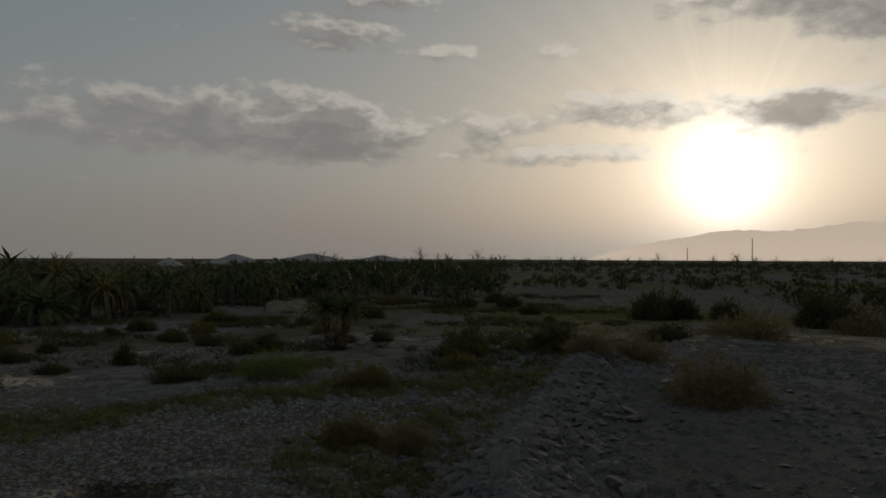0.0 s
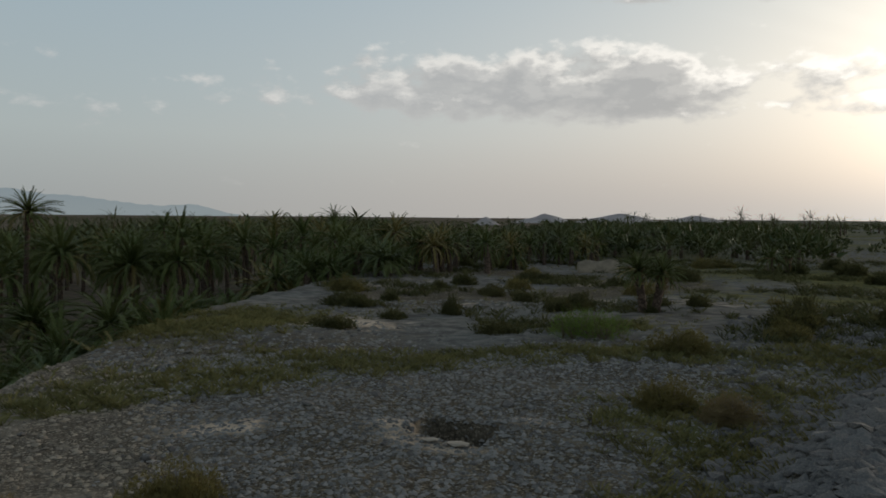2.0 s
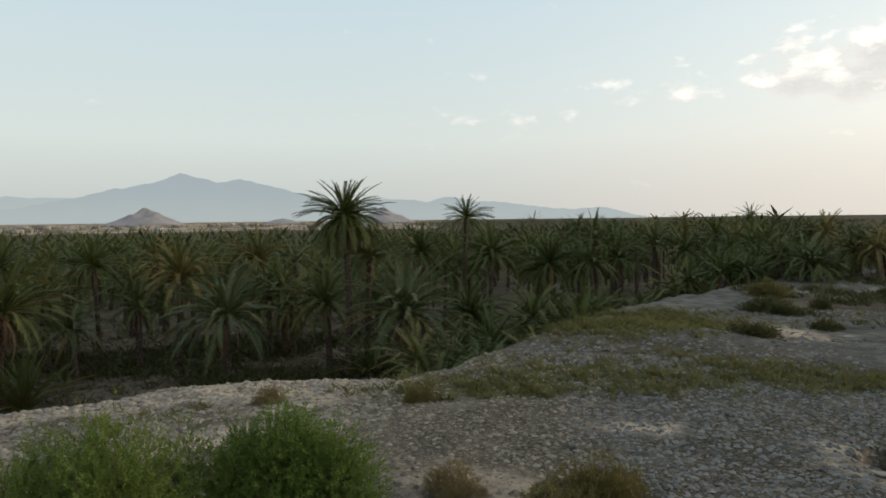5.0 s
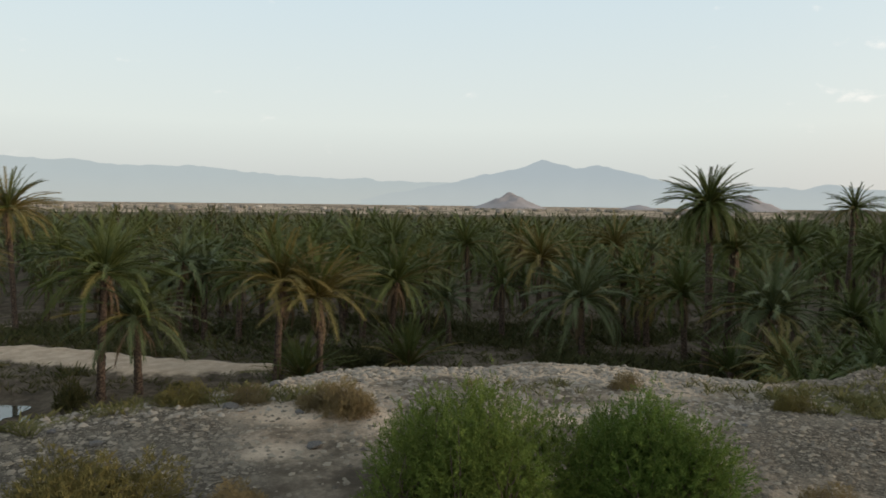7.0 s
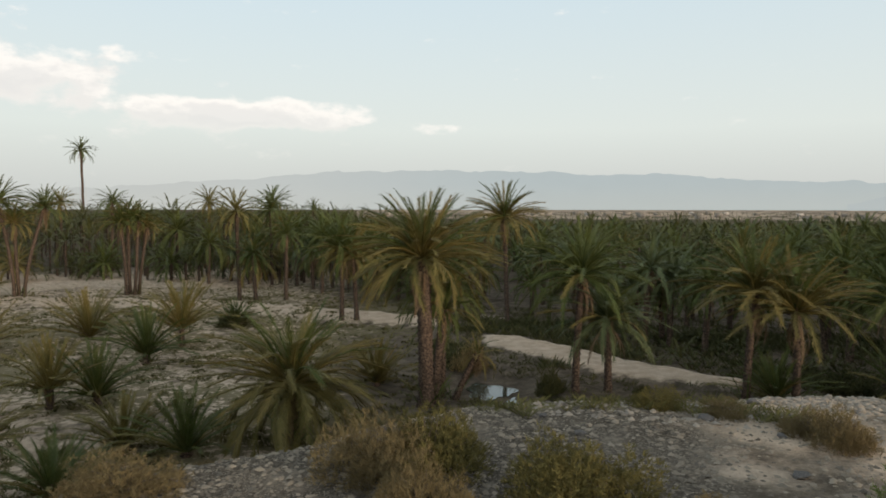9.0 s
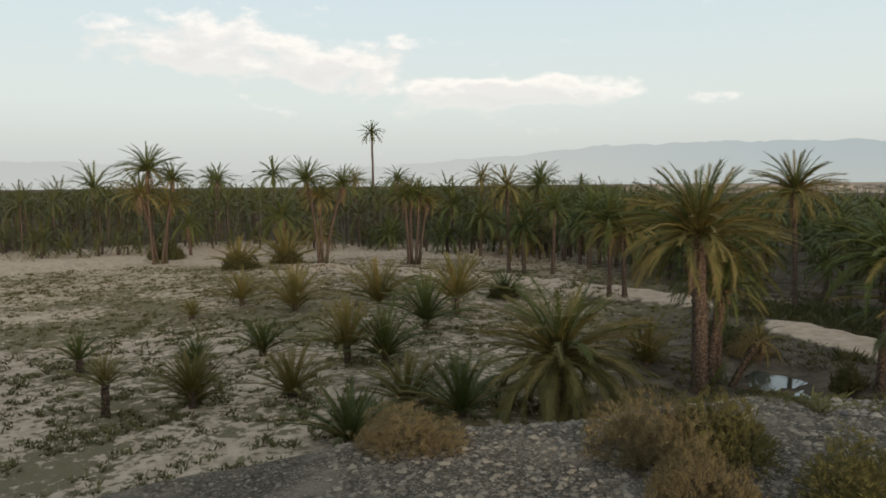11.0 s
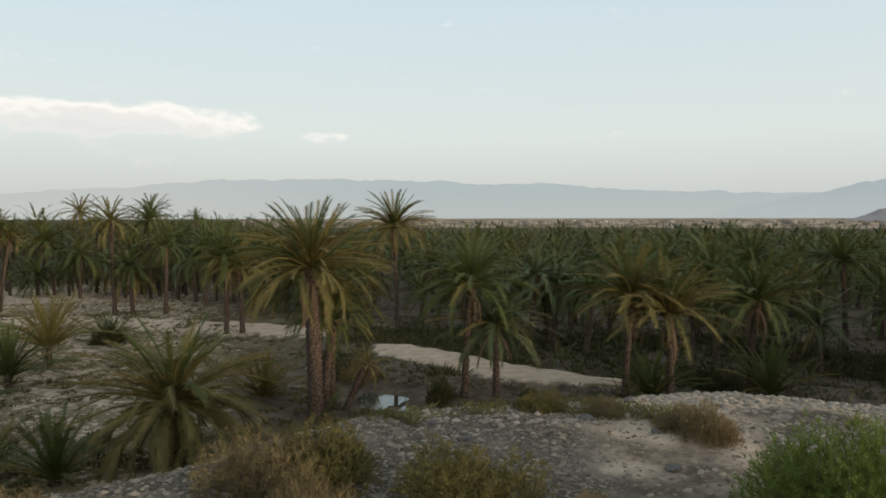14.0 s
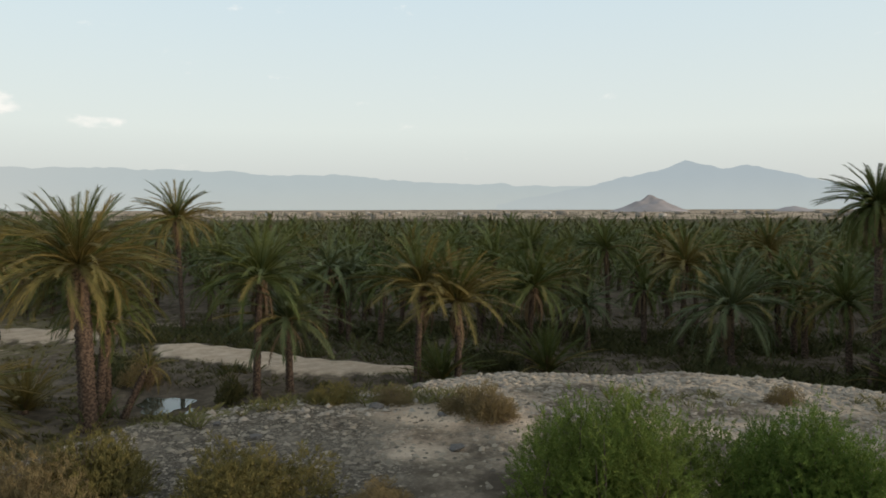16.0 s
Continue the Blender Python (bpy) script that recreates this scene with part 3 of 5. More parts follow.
# ---- date palms ----
def frond_shape(droop, pairs, seed, wide=0.02, lift=0.5, leaf=0.14, joints=4):
    """One feather leaf of length 1 along +x, arching down by droop (radians), with slim leaflets in a V."""
    rnd = np.random.RandomState(seed)
    s = np.linspace(0, 1, 9)
    ang = -droop * s ** 1.25
    seg = np.stack([np.cos(ang), np.zeros_like(s), np.sin(ang)], -1) / 8
    pts = np.concatenate([[[0, 0, 0]], np.cumsum(seg[:-1], axis=0)])
    pts[:, 1] = rnd.uniform(-0.05, 0.05) * s ** 2
    pick = np.linspace(0, 8, joints).round().astype(int)
    rachis = tube(pts[pick], (0.012 * (1.2 - s) + 0.002)[pick], 3)
    t = np.repeat(np.linspace(0.13, 1.0, pairs), 2)
    side = np.tile([-1.0, 1.0], pairs)
    t = np.clip(t + rnd.uniform(-0.012, 0.012, t.size), 0.1, 1.0)
    base = np.stack([np.interp(t, s, pts[:, k]) for k in range(3)], -1)
    a = np.interp(t, s, ang)
    fwd = np.stack([np.cos(a), np.zeros_like(a), np.sin(a)], -1)
    up = np.stack([-np.sin(a), np.zeros_like(a), np.cos(a)], -1)
    length = leaf * (0.4 + 0.6 * np.sin(np.pi * np.clip(t * 0.82 + 0.08, 0, 1))) * rnd.uniform(0.8, 1.15, t.size)
    spread = np.radians(rnd.uniform(26, 44, t.size)) * (1.15 - 0.5 * t)
    rise = lift + rnd.uniform(-0.35, 0.3, t.size)
    out = fwd * np.cos(spread)[:, None] + (np.array([0, 1.0, 0])[None] * (side * np.cos(rise))[:, None] + up * np.sin(rise)[:, None]) * np.sin(spread)[:, None]
    tip = base + out * length[:, None] - np.array([0, 0, 1.0]) * (length * rnd.uniform(0.05, 0.35, t.size))[:, None]
    v = np.stack([base - fwd * wide / 2, base + fwd * wide / 2, tip], 1).reshape(-1, 3)
    return join([rachis, (v, np.arange(len(v)).reshape(-1, 3))])


DROOPS = [0.3, 0.6, 0.95, 1.35, 1.85]
FRONDS = {}
for tint in (GREEN, BLUE_GREEN, YELLOW, DEAD):
    FRONDS[tint.name] = [mesh_of("frond", *frond_shape(d, 60, 7 + k, 0.019, 0.45, 0.138), tint) for k, d in enumerate(DROOPS)]


def frond_poses(count, rnd, low=-12, high=82):
    """Turn, tilt, droop and length of the leaves of a crown: short upright young ones first, long arching ones below."""
    out = []
    for i in range(count):
        f = (i + 0.5) / count
        tilt = high + (low - high) * f ** 0.85 + rnd.uniform(-8, 8)
        droop = 1 if tilt > 60 else (2 if tilt > 8 else 3)
        droop = min(4, max(0, droop + rnd.choice([-1, 0, 0, 0, 1])))
        out.append((i * 137.5 + rnd.uniform(-14, 14), tilt, droop, rnd.uniform(0.86, 1.1) * (0.84 if tilt > 64 else (0.95 if tilt > 45 else 1.0))))
    return out


def trunk_shape(tall, radius, lean, seed, rings=None, sides=10):
    """A palm stem with the stubs of old leaf bases, wider at its foot and under its crown."""
    rnd = np.random.RandomState(seed)
    n = rings or max(8, int(tall / 0.16))
    s = np.linspace(0, 1, n)
    bend = rnd.uniform(-0.02, 0.02, 2) * tall
    pts = np.stack([lean[0] * s ** 1.3 + bend[0] * np.sin(np.pi * s), lean[1] * s ** 1.3 + bend[1] * np.sin(np.pi * s), s * (tall + 0.25) - 0.25], -1)
    r = radius * (1.0 + 0.45 * np.exp(-s * tall / 0.5) + 0.25 * np.exp(-(1 - s) * tall / 0.5) - 0.12 * s)
    k, i = np.meshgrid(np.arange(sides), np.arange(n), indexing="xy")
    scale = 1 + 0.26 * (((k + i) % 2) - 0.5) * np.where((i % 2) == 0, 1.3, 0.7) + rnd.uniform(-0.06, 0.06, k.shape)
    return tube(pts, r[:, None] * scale, sides)


def stub_ring(radius, drop, seed):
    """Cut leaf bases round the top of a stem."""
    rnd = np.random.RandomState(seed)
    out = []
    for i in range(26):
        a, z = i * 2.4, -drop * i / 26
        d = np.array([math.cos(a), math.sin(a), 0.9])
        p = np.array([math.cos(a) * radius * 0.7, math.sin(a) * radius * 0.7, z])
        out.append(tube([p, p + d * rnd.uniform(0.12, 0.3)], [0.06, 0.03], 4))
    return join(out)


PALM_LABEL = {
    "palm_green": "mature green date palm with a rough brown trunk",
    "palm_blue_green": "date palm with grey-green arching fronds",
    "palm_yellow_green": "date palm with yellowing sunlit fronds",
}


def date_palm(az, r, tall, crown, tint, count=40, radius=0.2, lean=0.0, skirt=10, base_leaves=0, low=-8, label=""):
    """A palm whose leaves are parts: stem, fronds, a skirt of dead ones, suckers at its foot."""
    rnd = random.Random(int(az * 100) + int(r * 7))
    tall = max(1.2, tall)
    x, y, ground_z = on(az, r)
    palm = thing("date_palm", pose(x, y, ground_z, 0, 0, rnd.uniform(0, 360)), label or PALM_LABEL[tint.name], "palm tree", "date palms of the grove")
    # the lean is across the view, so it is turned back into the palm's own frame
    side = palm.matrix_world.to_3x3().inverted() @ Vector((-math.cos(radians(az)), -math.sin(radians(az)), 0)) * lean
    stem = part("trunk", mesh_of("trunk", *trunk_shape(tall, radius, (side.x, side.y), rnd.randrange(999)), BARK, False), palm)
    top = Matrix.Translation((side.x, side.y, tall))
    part("leaf_base", mesh_of("leaf_base", *stub_ring(radius, min(0.9, tall * 0.4), rnd.randrange(999)), DEAD), stem, top, "cut stubs of old leaf bases")
    for turn, tilt, droop, size in frond_poses(count, rnd, low):
        own = tint if rnd.random() < (0.85 if tint is not YELLOW or tilt < 55 else 0.45) else (YELLOW if tilt < 30 else GREEN)
        part("frond", FRONDS[own.name][droop], palm, top @ pose(0, 0, 0, 0, 0, turn) @ pose(0, 0, 0, 0, -tilt, 0) @ pose(0, 0, 0, rnd.uniform(-25, 25), 0, 0) @ Matrix.Scale(crown * 1.32 * size, 4))
    for i in range(skirt):
        part("dead_frond", FRONDS[DEAD.name][rnd.choice([2, 3, 4])], palm, top @ pose(0, 0, -0.3, 0, 0, i * 137.5 + rnd.uniform(-20, 20)) @ pose(0, 0, 0, 0, rnd.uniform(35, 75), 0) @ Matrix.Scale(crown * rnd.uniform(0.55, 0.9), 4), "withered brown frond")
    for i in range(base_leaves):
        part("sucker_frond", FRONDS[GREEN.name][rnd.choice([0, 1])], palm, pose(0.3 * math.cos(i * 2.4), 0.3 * math.sin(i * 2.4), 0, 0, 0, i * 137.5) @ pose(0, 0, 0, 0, -rnd.uniform(35, 80), 0) @ Matrix.Scale(rnd.uniform(1.1, 1.9), 4), "young green shoot frond")
    return palm


def young_palm(az, r, tall, crown, tint, label="young bushy date palm growing from sandy ground"):
    rnd = random.Random(int(az * 77) + int(r * 13))
    palm = thing("young_date_palm", pose(*on(az, r), 0, 0, rnd.uniform(0, 360)), label, "palm tree", "young palms on the sand")
    crown *= 1.1
    stem = max(0.2, tall - crown * 1.5)
    part("trunk", mesh_of("trunk", *trunk_shape(stem, 0.16, (rnd.uniform(-0.1, 0.1), 0), rnd.randrange(999)), BARK), palm)
    for turn, tilt, droop, size in frond_poses(42, rnd, 24, 88):
        own = YELLOW if tilt < 48 and rnd.random() < 0.45 else tint
        part("frond", FRONDS[own.name][max(0, droop - 1)], palm, pose(0, 0, stem * 0.9, 0, 0, turn) @ pose(0, 0, 0, 0, -tilt, 0) @ pose(0, 0, 0, rnd.uniform(-25, 25), 0, 0) @ Matrix.Scale(crown * 1.6 * size, 4))
    for i in range(12):
        part("sucker_frond", FRONDS[(GREEN, YELLOW, DEAD)[i % 3].name][1], palm, pose(0, 0, 0.1, 0, 0, i * 137.5) @ pose(0, 0, 0, 0, -rnd.uniform(15, 70), 0) @ Matrix.Scale(crown * rnd.uniform(0.6, 1.0), 4))
    return palm


FRONT = [
    (120.4, 37.8, 7.8, 3.2), (119.2, 41.1, 6.3, 2.6), (114.0, 64.9, 9.4, 3.2), (108.7, 40.5, 6.5, 3.1),
    (106.2, 41.2, 4.1, 2.8), (130.8, 33.0, 3.4, 3.1), (124.4, 42.7, 1.9, 1.9), (127.1, 65.8, 6.6, 3.1),
    (125.9, 65.8, 5.8, 2.8), (96.3, 42.0, 5.8, 3.1), (93.0, 41.7, 5.1, 3.1), (94.3, 42.3, 1.9, 1.9),
    (87.4, 48.1, 5.4, 3.1), (86.0, 45.5, 1.2, 2.0), (82.8, 54.6, 3.4, 2.2), (76.0, 57.2, 6.5, 3.1),
    (72.4, 49.4, 4.1, 3.5), (81.3, 65.0, 6.9, 2.8), (70.3, 65.0, 7.1, 2.8), (87.2, 65.0, 6.8, 2.8),
]
FRONT += [
    (63.4, 48.1, 11.2, 3.0), (61.9, 49.4, 7.8, 2.1), (58.8, 46.8, 4.4, 3.4), (64.8, 52.0, 4.4, 2.7),
    (54.2, 67.6, 10.5, 2.0), (53.7, 52.0, 3.6, 2.5), (61.5, 45.5, 2.3, 1.6), (53.4, 54.6, 2.8, 1.9),
    (51.9, 62.4, 7.3, 2.7), (47.2, 65.0, 6.3, 2.8),
    (43.1, 72.8, 6.9, 2.9), (57.4, 62.4, 7.3, 2.7),
]
BACK = [
    (145.5, 143.5, 20.6, 2.6),
    (134.8, 83.1, 9.9, 3.1), (131.4, 82.5, 7.3, 2.9), (133.6, 82.9, 5.3, 2.9),
    (157.2, 144.0, 11.5, 3.7), (153.0, 138.0, 12.4, 3.8), (152.5, 106.7, 6.2, 4.6),
    (146.9, 144.9, 11.4, 3.4), (143.7, 128.5, 11.2, 3.0), (137.0, 124.3, 11.1, 3.4), (132.5, 112.2, 11.0, 2.9),
    (129.1, 149.3, 10.5, 2.3), (139.3, 125.5, 6.8, 5.4), (137.1, 104.8, 5.7, 3.7), (128.6, 88.9, 7.0, 2.8),
]
BACK += [
    (165.6, 162.5, 10.4, 5.7), (157.5, 177.7, 12.2, 3.5),
]
YOUNG = [
    (147.7, 42.3, 4.2, 1.9), (144.7, 42.2, 3.8, 2.0), (145.2, 63.5, 4.3, 2.5), (141.4, 51.5, 4.3, 2.2),
    (139.0, 58.4, 5.7, 2.6), (143.0, 33.9, 2.8, 1.7), (138.7, 32.1, 2.3, 1.8), (152.0, 36.0, 2.3, 1.6),
    (154.2, 45.8, 2.8, 1.5), (155.7, 64.3, 3.6, 1.8), (151.7, 60.2, 4.4, 2.3), (159.1, 44.1, 1.6, 1.2),
    (159.3, 36.4, 2.1, 1.5), (147.6, 28.7, 2.4, 1.6), (152.3, 99.2, 3.1, 3.1), (155.8, 94.6, 2.4, 2.6),
    (135.2, 66.5, 1.7, 1.6), (159.3, 60.0, 1.9, 1.0), (167.0, 45.1, 2.8, 1.1), (165.4, 36.6, 3.2, 1.0),
]
YOUNG += [
    (159.4, 35.9, 3.0, 1.3),
]

FRONT_TINT = "ygygbyygyyygggbybgygggbgggggggggg"
for i, (az, r, tall, crown) in enumerate(FRONT):
    tint = {"g": GREEN, "b": BLUE_GREEN, "y": YELLOW}[FRONT_TINT[i]]
    if tall < 2.5:
        young_palm(az, r, tall + crown * 0.7, crown, tint, "low bushy date palm in the shade of the grove")
    elif i == 0:
        date_palm(az, r, tall, crown * 1.06, tint, 100, 0.4, 0.2, 8, 8, -8, label="large date palm with a thick scaly trunk")
    elif i == 5:
        date_palm(az, r, 2.6, crown * 1.12, tint, 110, 0.3, 0.0, 16, 14, -28, label="squat yellowing date palm with green shoots at its foot")
    elif i == 20:
        date_palm(az, r, 10.5, 2.5, tint, 120, 0.23, 0.05, 40, 0, -34, label="tall slender date palm with a skirt of dead fronds")
    else:
        date_palm(az, r, tall, crown, tint, 66, 0.2, (-0.3, 0.1, 0.3)[i % 3], 9 if tall > 4 else 3, 8 if i in (9, 10, 22) else 0, 6 if i in (9, 10) else -14)
for i, (az, r, tall, crown) in enumerate(YOUNG):
    young_palm(az, r, tall, crown, (YELLOW, GREEN, YELLOW, GREEN, YELLOW)[i % 5])

date_palm(119.7, 39.6, 5.0, 2.0, GREEN, 34, 0.22, -0.5, 12, 14, -20, "old palm stem wrapped in brown hanging fronds")
date_palm(118.2, 40.4, 2.6, 1.3, YELLOW, 18, 0.17, -1.3, 14, 4, -30, "leaning half-dead palm stem with brown hanging fronds")

# palms of the second rank: stem and one crown each, a few shapes shared
CROWNS = []
for k in range(8):
    rnd = random.Random(50 + k)
    pieces = []
    for turn, tilt, droop, size in frond_poses(34, rnd, -26):
        v, t = frond_shape(DROOPS[droop], 20, k * 100 + int(tilt) + 60, 0.054, 0.45, 0.175, 3)
        pieces.append((turned(v * 1.16 * size, pose(0, 0, 0, 0, 0, turn) @ pose(0, 0, 0, 0, -tilt, 0)), t))
    CROWNS.append(mesh_of("crown", *join(pieces), (GREEN, GREEN, GREEN, BLUE_GREEN, GREEN, YELLOW, GREEN, GREEN)[k]))
SKIRTS = []
for k in range(3):
    rnd = random.Random(80 + k)
    pieces = [(turned(frond_shape(1.2, 12, i, 0.06, joints=3)[0] * rnd.uniform(0.5, 0.85), pose(0, 0, -0.06, 0, 0, i * 137.5) @ pose(0, 0, 0, 0, rnd.uniform(30, 75), 0)), frond_shape(1.2, 12, i, 0.06, joints=3)[1]) for i in range(9)]
    SKIRTS.append(mesh_of("dead_fronds", *join(pieces), DEAD))
STEMS = [mesh_of("trunk", *trunk_shape(1.0, 0.03, (0.05 * (k - 1), 0.02 * k), k, 14, 7), BARK) for k in range(3)]


def grove_palm(az, r, tall, crown, label="date palm in the dense grove"):
    rnd = random.Random(int(az * 1000) + int(r * 11))
    tall = max(0.8, tall)
    palm = thing("grove_palm", pose(*on(az, r), 0, 0, rnd.uniform(0, 360)), label, "palm tree", "palms of the dense grove")
    k = rnd.randrange(3)
    part("trunk", STEMS[k], palm, Matrix.Diagonal((6.2, 6.2, tall, 1)))
    top = Matrix.Translation((0.05 * (k - 1) * 6.2, 0.02 * k * 6.2, tall))
    part("crown", CROWNS[rnd.randrange(8)], palm, top @ Matrix.Scale(crown, 4))
    if tall > 3.5:
        part("dead_fronds", SKIRTS[k], palm, top @ Matrix.Scale(crown, 4), "withered hanging fronds")
    return palm


for az, r, tall, crown in BACK:
    grove_palm(az, r, tall, crown, "solitary tall thin palm above the grove" if tall > 15 else "date palm at the edge of open sand")
# clumps of several stems leaning out from one foot
CLUMPS = [
    (161.6, 104.0, [(0.3, 12.6, 3.4), (1.8, 9.4, 3.2), (-1.7, 11.2, 2.6), (-0.8, 8.0, 2.4)]),
    (149.5, 94.5, [(1.4, 10.6, 2.9), (0.3, 8.4, 2.6), (-2.3, 10.0, 2.7)]),
    (142.5, 94.0, [(0.5, 8.6, 2.2), (0.1, 9.2, 2.4), (-0.5, 8.9, 2.3), (-1.1, 8.0, 2.0)]),
]
for az, r, stems_of in CLUMPS:
    for k, (lean, tall, crown) in enumerate(stems_of):
        date_palm(az + 0.28 * (1 - k), r + 0.6 * (k % 2), tall, crown, (GREEN, YELLOW, GREEN, YELLOW)[k], 56, 0.19, lean, 9, 3, label="slender palm of a clump leaning from a shared foot")
# palms and scrub out on the terrace
for az, r, tall, crown in [(8.8, 35.0, 1.9, 0.95), (8.0, 35.2, 1.8, 0.95), (-0.1, 65.2, 1.6, 1.5), (26.0, 57.3, 3.2, 1.7), (23.1, 64.2, 2.2, 1.8), (20.2, 68.7, 2.4, 1.8),
                           (30.8, 54.4, 2.4, 1.6), (-1.2, 66.0, 1.7, 1.4), (17.5, 72.0, 2.4, 1.8), (28.5, 62.0, 2.2, 1.8), (33.5, 58.0, 2.2, 1.8), (-13.8, 112.4, 2.6, 1.8)]:
    near = r < 36
    tall, crown = (tall, crown) if near else (tall * 0.72, crown * 0.85)
    date_palm(az, r, tall, crown, GREEN, 84 if near else 44, 0.17, (0.3 if az > 8.4 else -0.3) if near else 0.0, 3, 0, -14 if near else -30, label="small date palm standing on the open stony terrace")

# lower palms filling the grove's edge below the terrace
rnd = random.Random(12)
for _ in range(34):
    az = rnd.uniform(37, 58.5)
    r = float(np.interp(az, EDGE_AZ, EDGE_R)) + rnd.uniform(10, 24)
    grove_palm(az, r, rnd.uniform(1.4, 4.4), rnd.uniform(2.2, 2.9), "bushy date palm below the terrace bank")
for az, r, tall, crown in [(67.5, 56, 4.2, 2.6), (69.2, 58, 5.0, 2.7), (78.6, 57, 4.4, 2.5), (84.6, 58, 5.2, 2.7), (89.8, 55, 4.6, 2.6), (91.2, 57, 5.4, 2.7), (99.2, 55, 4.8, 2.7), (101.6, 57, 5.2, 2.8), (104.2, 58, 4.4, 2.6)]:
    grove_palm(az, r, tall, crown, "date palm in the front rank of the grove")

# the wide grove: jittered rows from the bank to the village, thinning with distance
taken = [spot_at(p[0], p[1]) for p in FRONT + BACK + YOUNG]
places = []
rnd = random.Random(4)
START_AZ = [28, 36, 44, 52, 58, 64, 70, 86, 100, 110, 116, 124, 130, 140, 150, 172]
START_R = [78, 62, 62, 60, 56, 56, 56, 56, 54, 58, 72, 76, 96, 108, 118, 118]
for gx in range(-300, 36):
    for gy in range(-275, 300):
        x, y = gx * 5.9 + rnd.uniform(-2.7, 2.7), gy * 5.9 + rnd.uniform(-2.7, 2.7)
        a, r = polar(np.float64(x), np.float64(y))
        if not 27 < a < 174 or r > 1500 or r < np.interp(a, START_AZ, START_R):
            continue
        if 58 < a < 126 and r > 660 and rnd.random() < 0.84:
            continue
        if r > 230 and rnd.random() > 0.75 * (230 / r) ** 0.5:
            continue
        if a > 138 and r < 170 and rnd.random() < 0.25:
            continue
        if r < 110 and min((x - p[0]) ** 2 + (y - p[1]) ** 2 for p in taken) < 11:
            continue
        places.append((float(r), float(a), x, y, (3.2 + 3.4 * rnd.random() + (2.0 if rnd.random() < 0.06 else 0.0) + (rnd.uniform(1.0, 3.0) if a < 58 and r > 80 and rnd.random() < 0.05 else 0.0)) * (1.0 - 0.42 * min(1.0, max(0.0, (r - 90) / 220))) + (rnd.uniform(-2.2, 4.6) * min(1.0, (a - 122) / 8) if a > 122 and r < 260 else 0.0) + (2.0 * min(1.0, (52 - a) / 8) if a < 52 and r < 260 else 0.0), (rnd.uniform(2.5, 3.2) + (1.1 if a > 122 else 0.0)) * (1.0 - 0.2 * min(1.0, max(0.0, (r - 120) / 200)))))
places.sort()
for r, a, x, y, tall, crown in places[:270]:
    grove_palm(a, r, tall * (0.6 if r > 60 and rnd.random() < 0.25 else 1.0), crown)


def low_crown(fronds, seed, steps=2, wide=0.17):
    """A far palm's crown: folded ribbons."""
    rnd = np.random.RandomState(seed)
    pieces = []
    for i in range(fronds):
        tilt = np.radians(80 - 105 * (i + 0.5) / fronds)
        a, droop = i * 2.4 + rnd.uniform(-0.2, 0.2), 0.5 + 1.0 * i / fronds
        s = np.linspace(0.05, 1, steps + 1)
        ang = tilt - droop * s
        rad = np.concatenate([[0], np.cumsum(np.cos(ang[1:]))]) / steps * 1.2 + 0.05
        z = np.concatenate([[0], np.cumsum(np.sin(ang[1:]))]) / steps * 1.2
        half = wide * np.array([0.35] + [1.0] * (steps - 1) + [0.12])
        d, q = np.array([math.cos(a), math.sin(a), 0]), np.array([-math.sin(a), math.cos(a), 0])
        mid = d[None] * rad[:, None] + np.array([0, 0, 1.0])[None] * z[:, None]
        for sg in (-1, 1):
            out = mid + q[None] * (sg * half)[:, None] - np.array([0, 0, 1.0])[None] * (half * 0.5 * rnd.uniform(0, 1.4))[:, None]
            v = np.stack([mid, out], 1).reshape(-1, 3)
            k = np.arange(steps) * 2
            pieces.append((v, np.concatenate([np.stack([k, k + 1, k + 3], -1), np.stack([k, k + 3, k + 2], -1)])))
    return join(pieces)


def feather_crown(fronds, seed):
    rnd = random.Random(seed)
    pieces = []
    for turn, tilt, droop, size in frond_poses(fronds, rnd):
        v, t = frond_shape(DROOPS[droop], 13, seed * 50 + int(tilt) + 40, 0.07, 0.5, 0.17, 3)
        pieces.append((turned(v[9:] * 1.2 * size, pose(0, 0, 0, 0, 0, turn) @ pose(0, 0, 0, 0, -tilt, 0)), t[t.min(axis=1) >= 9] - 9))
    return join(pieces)


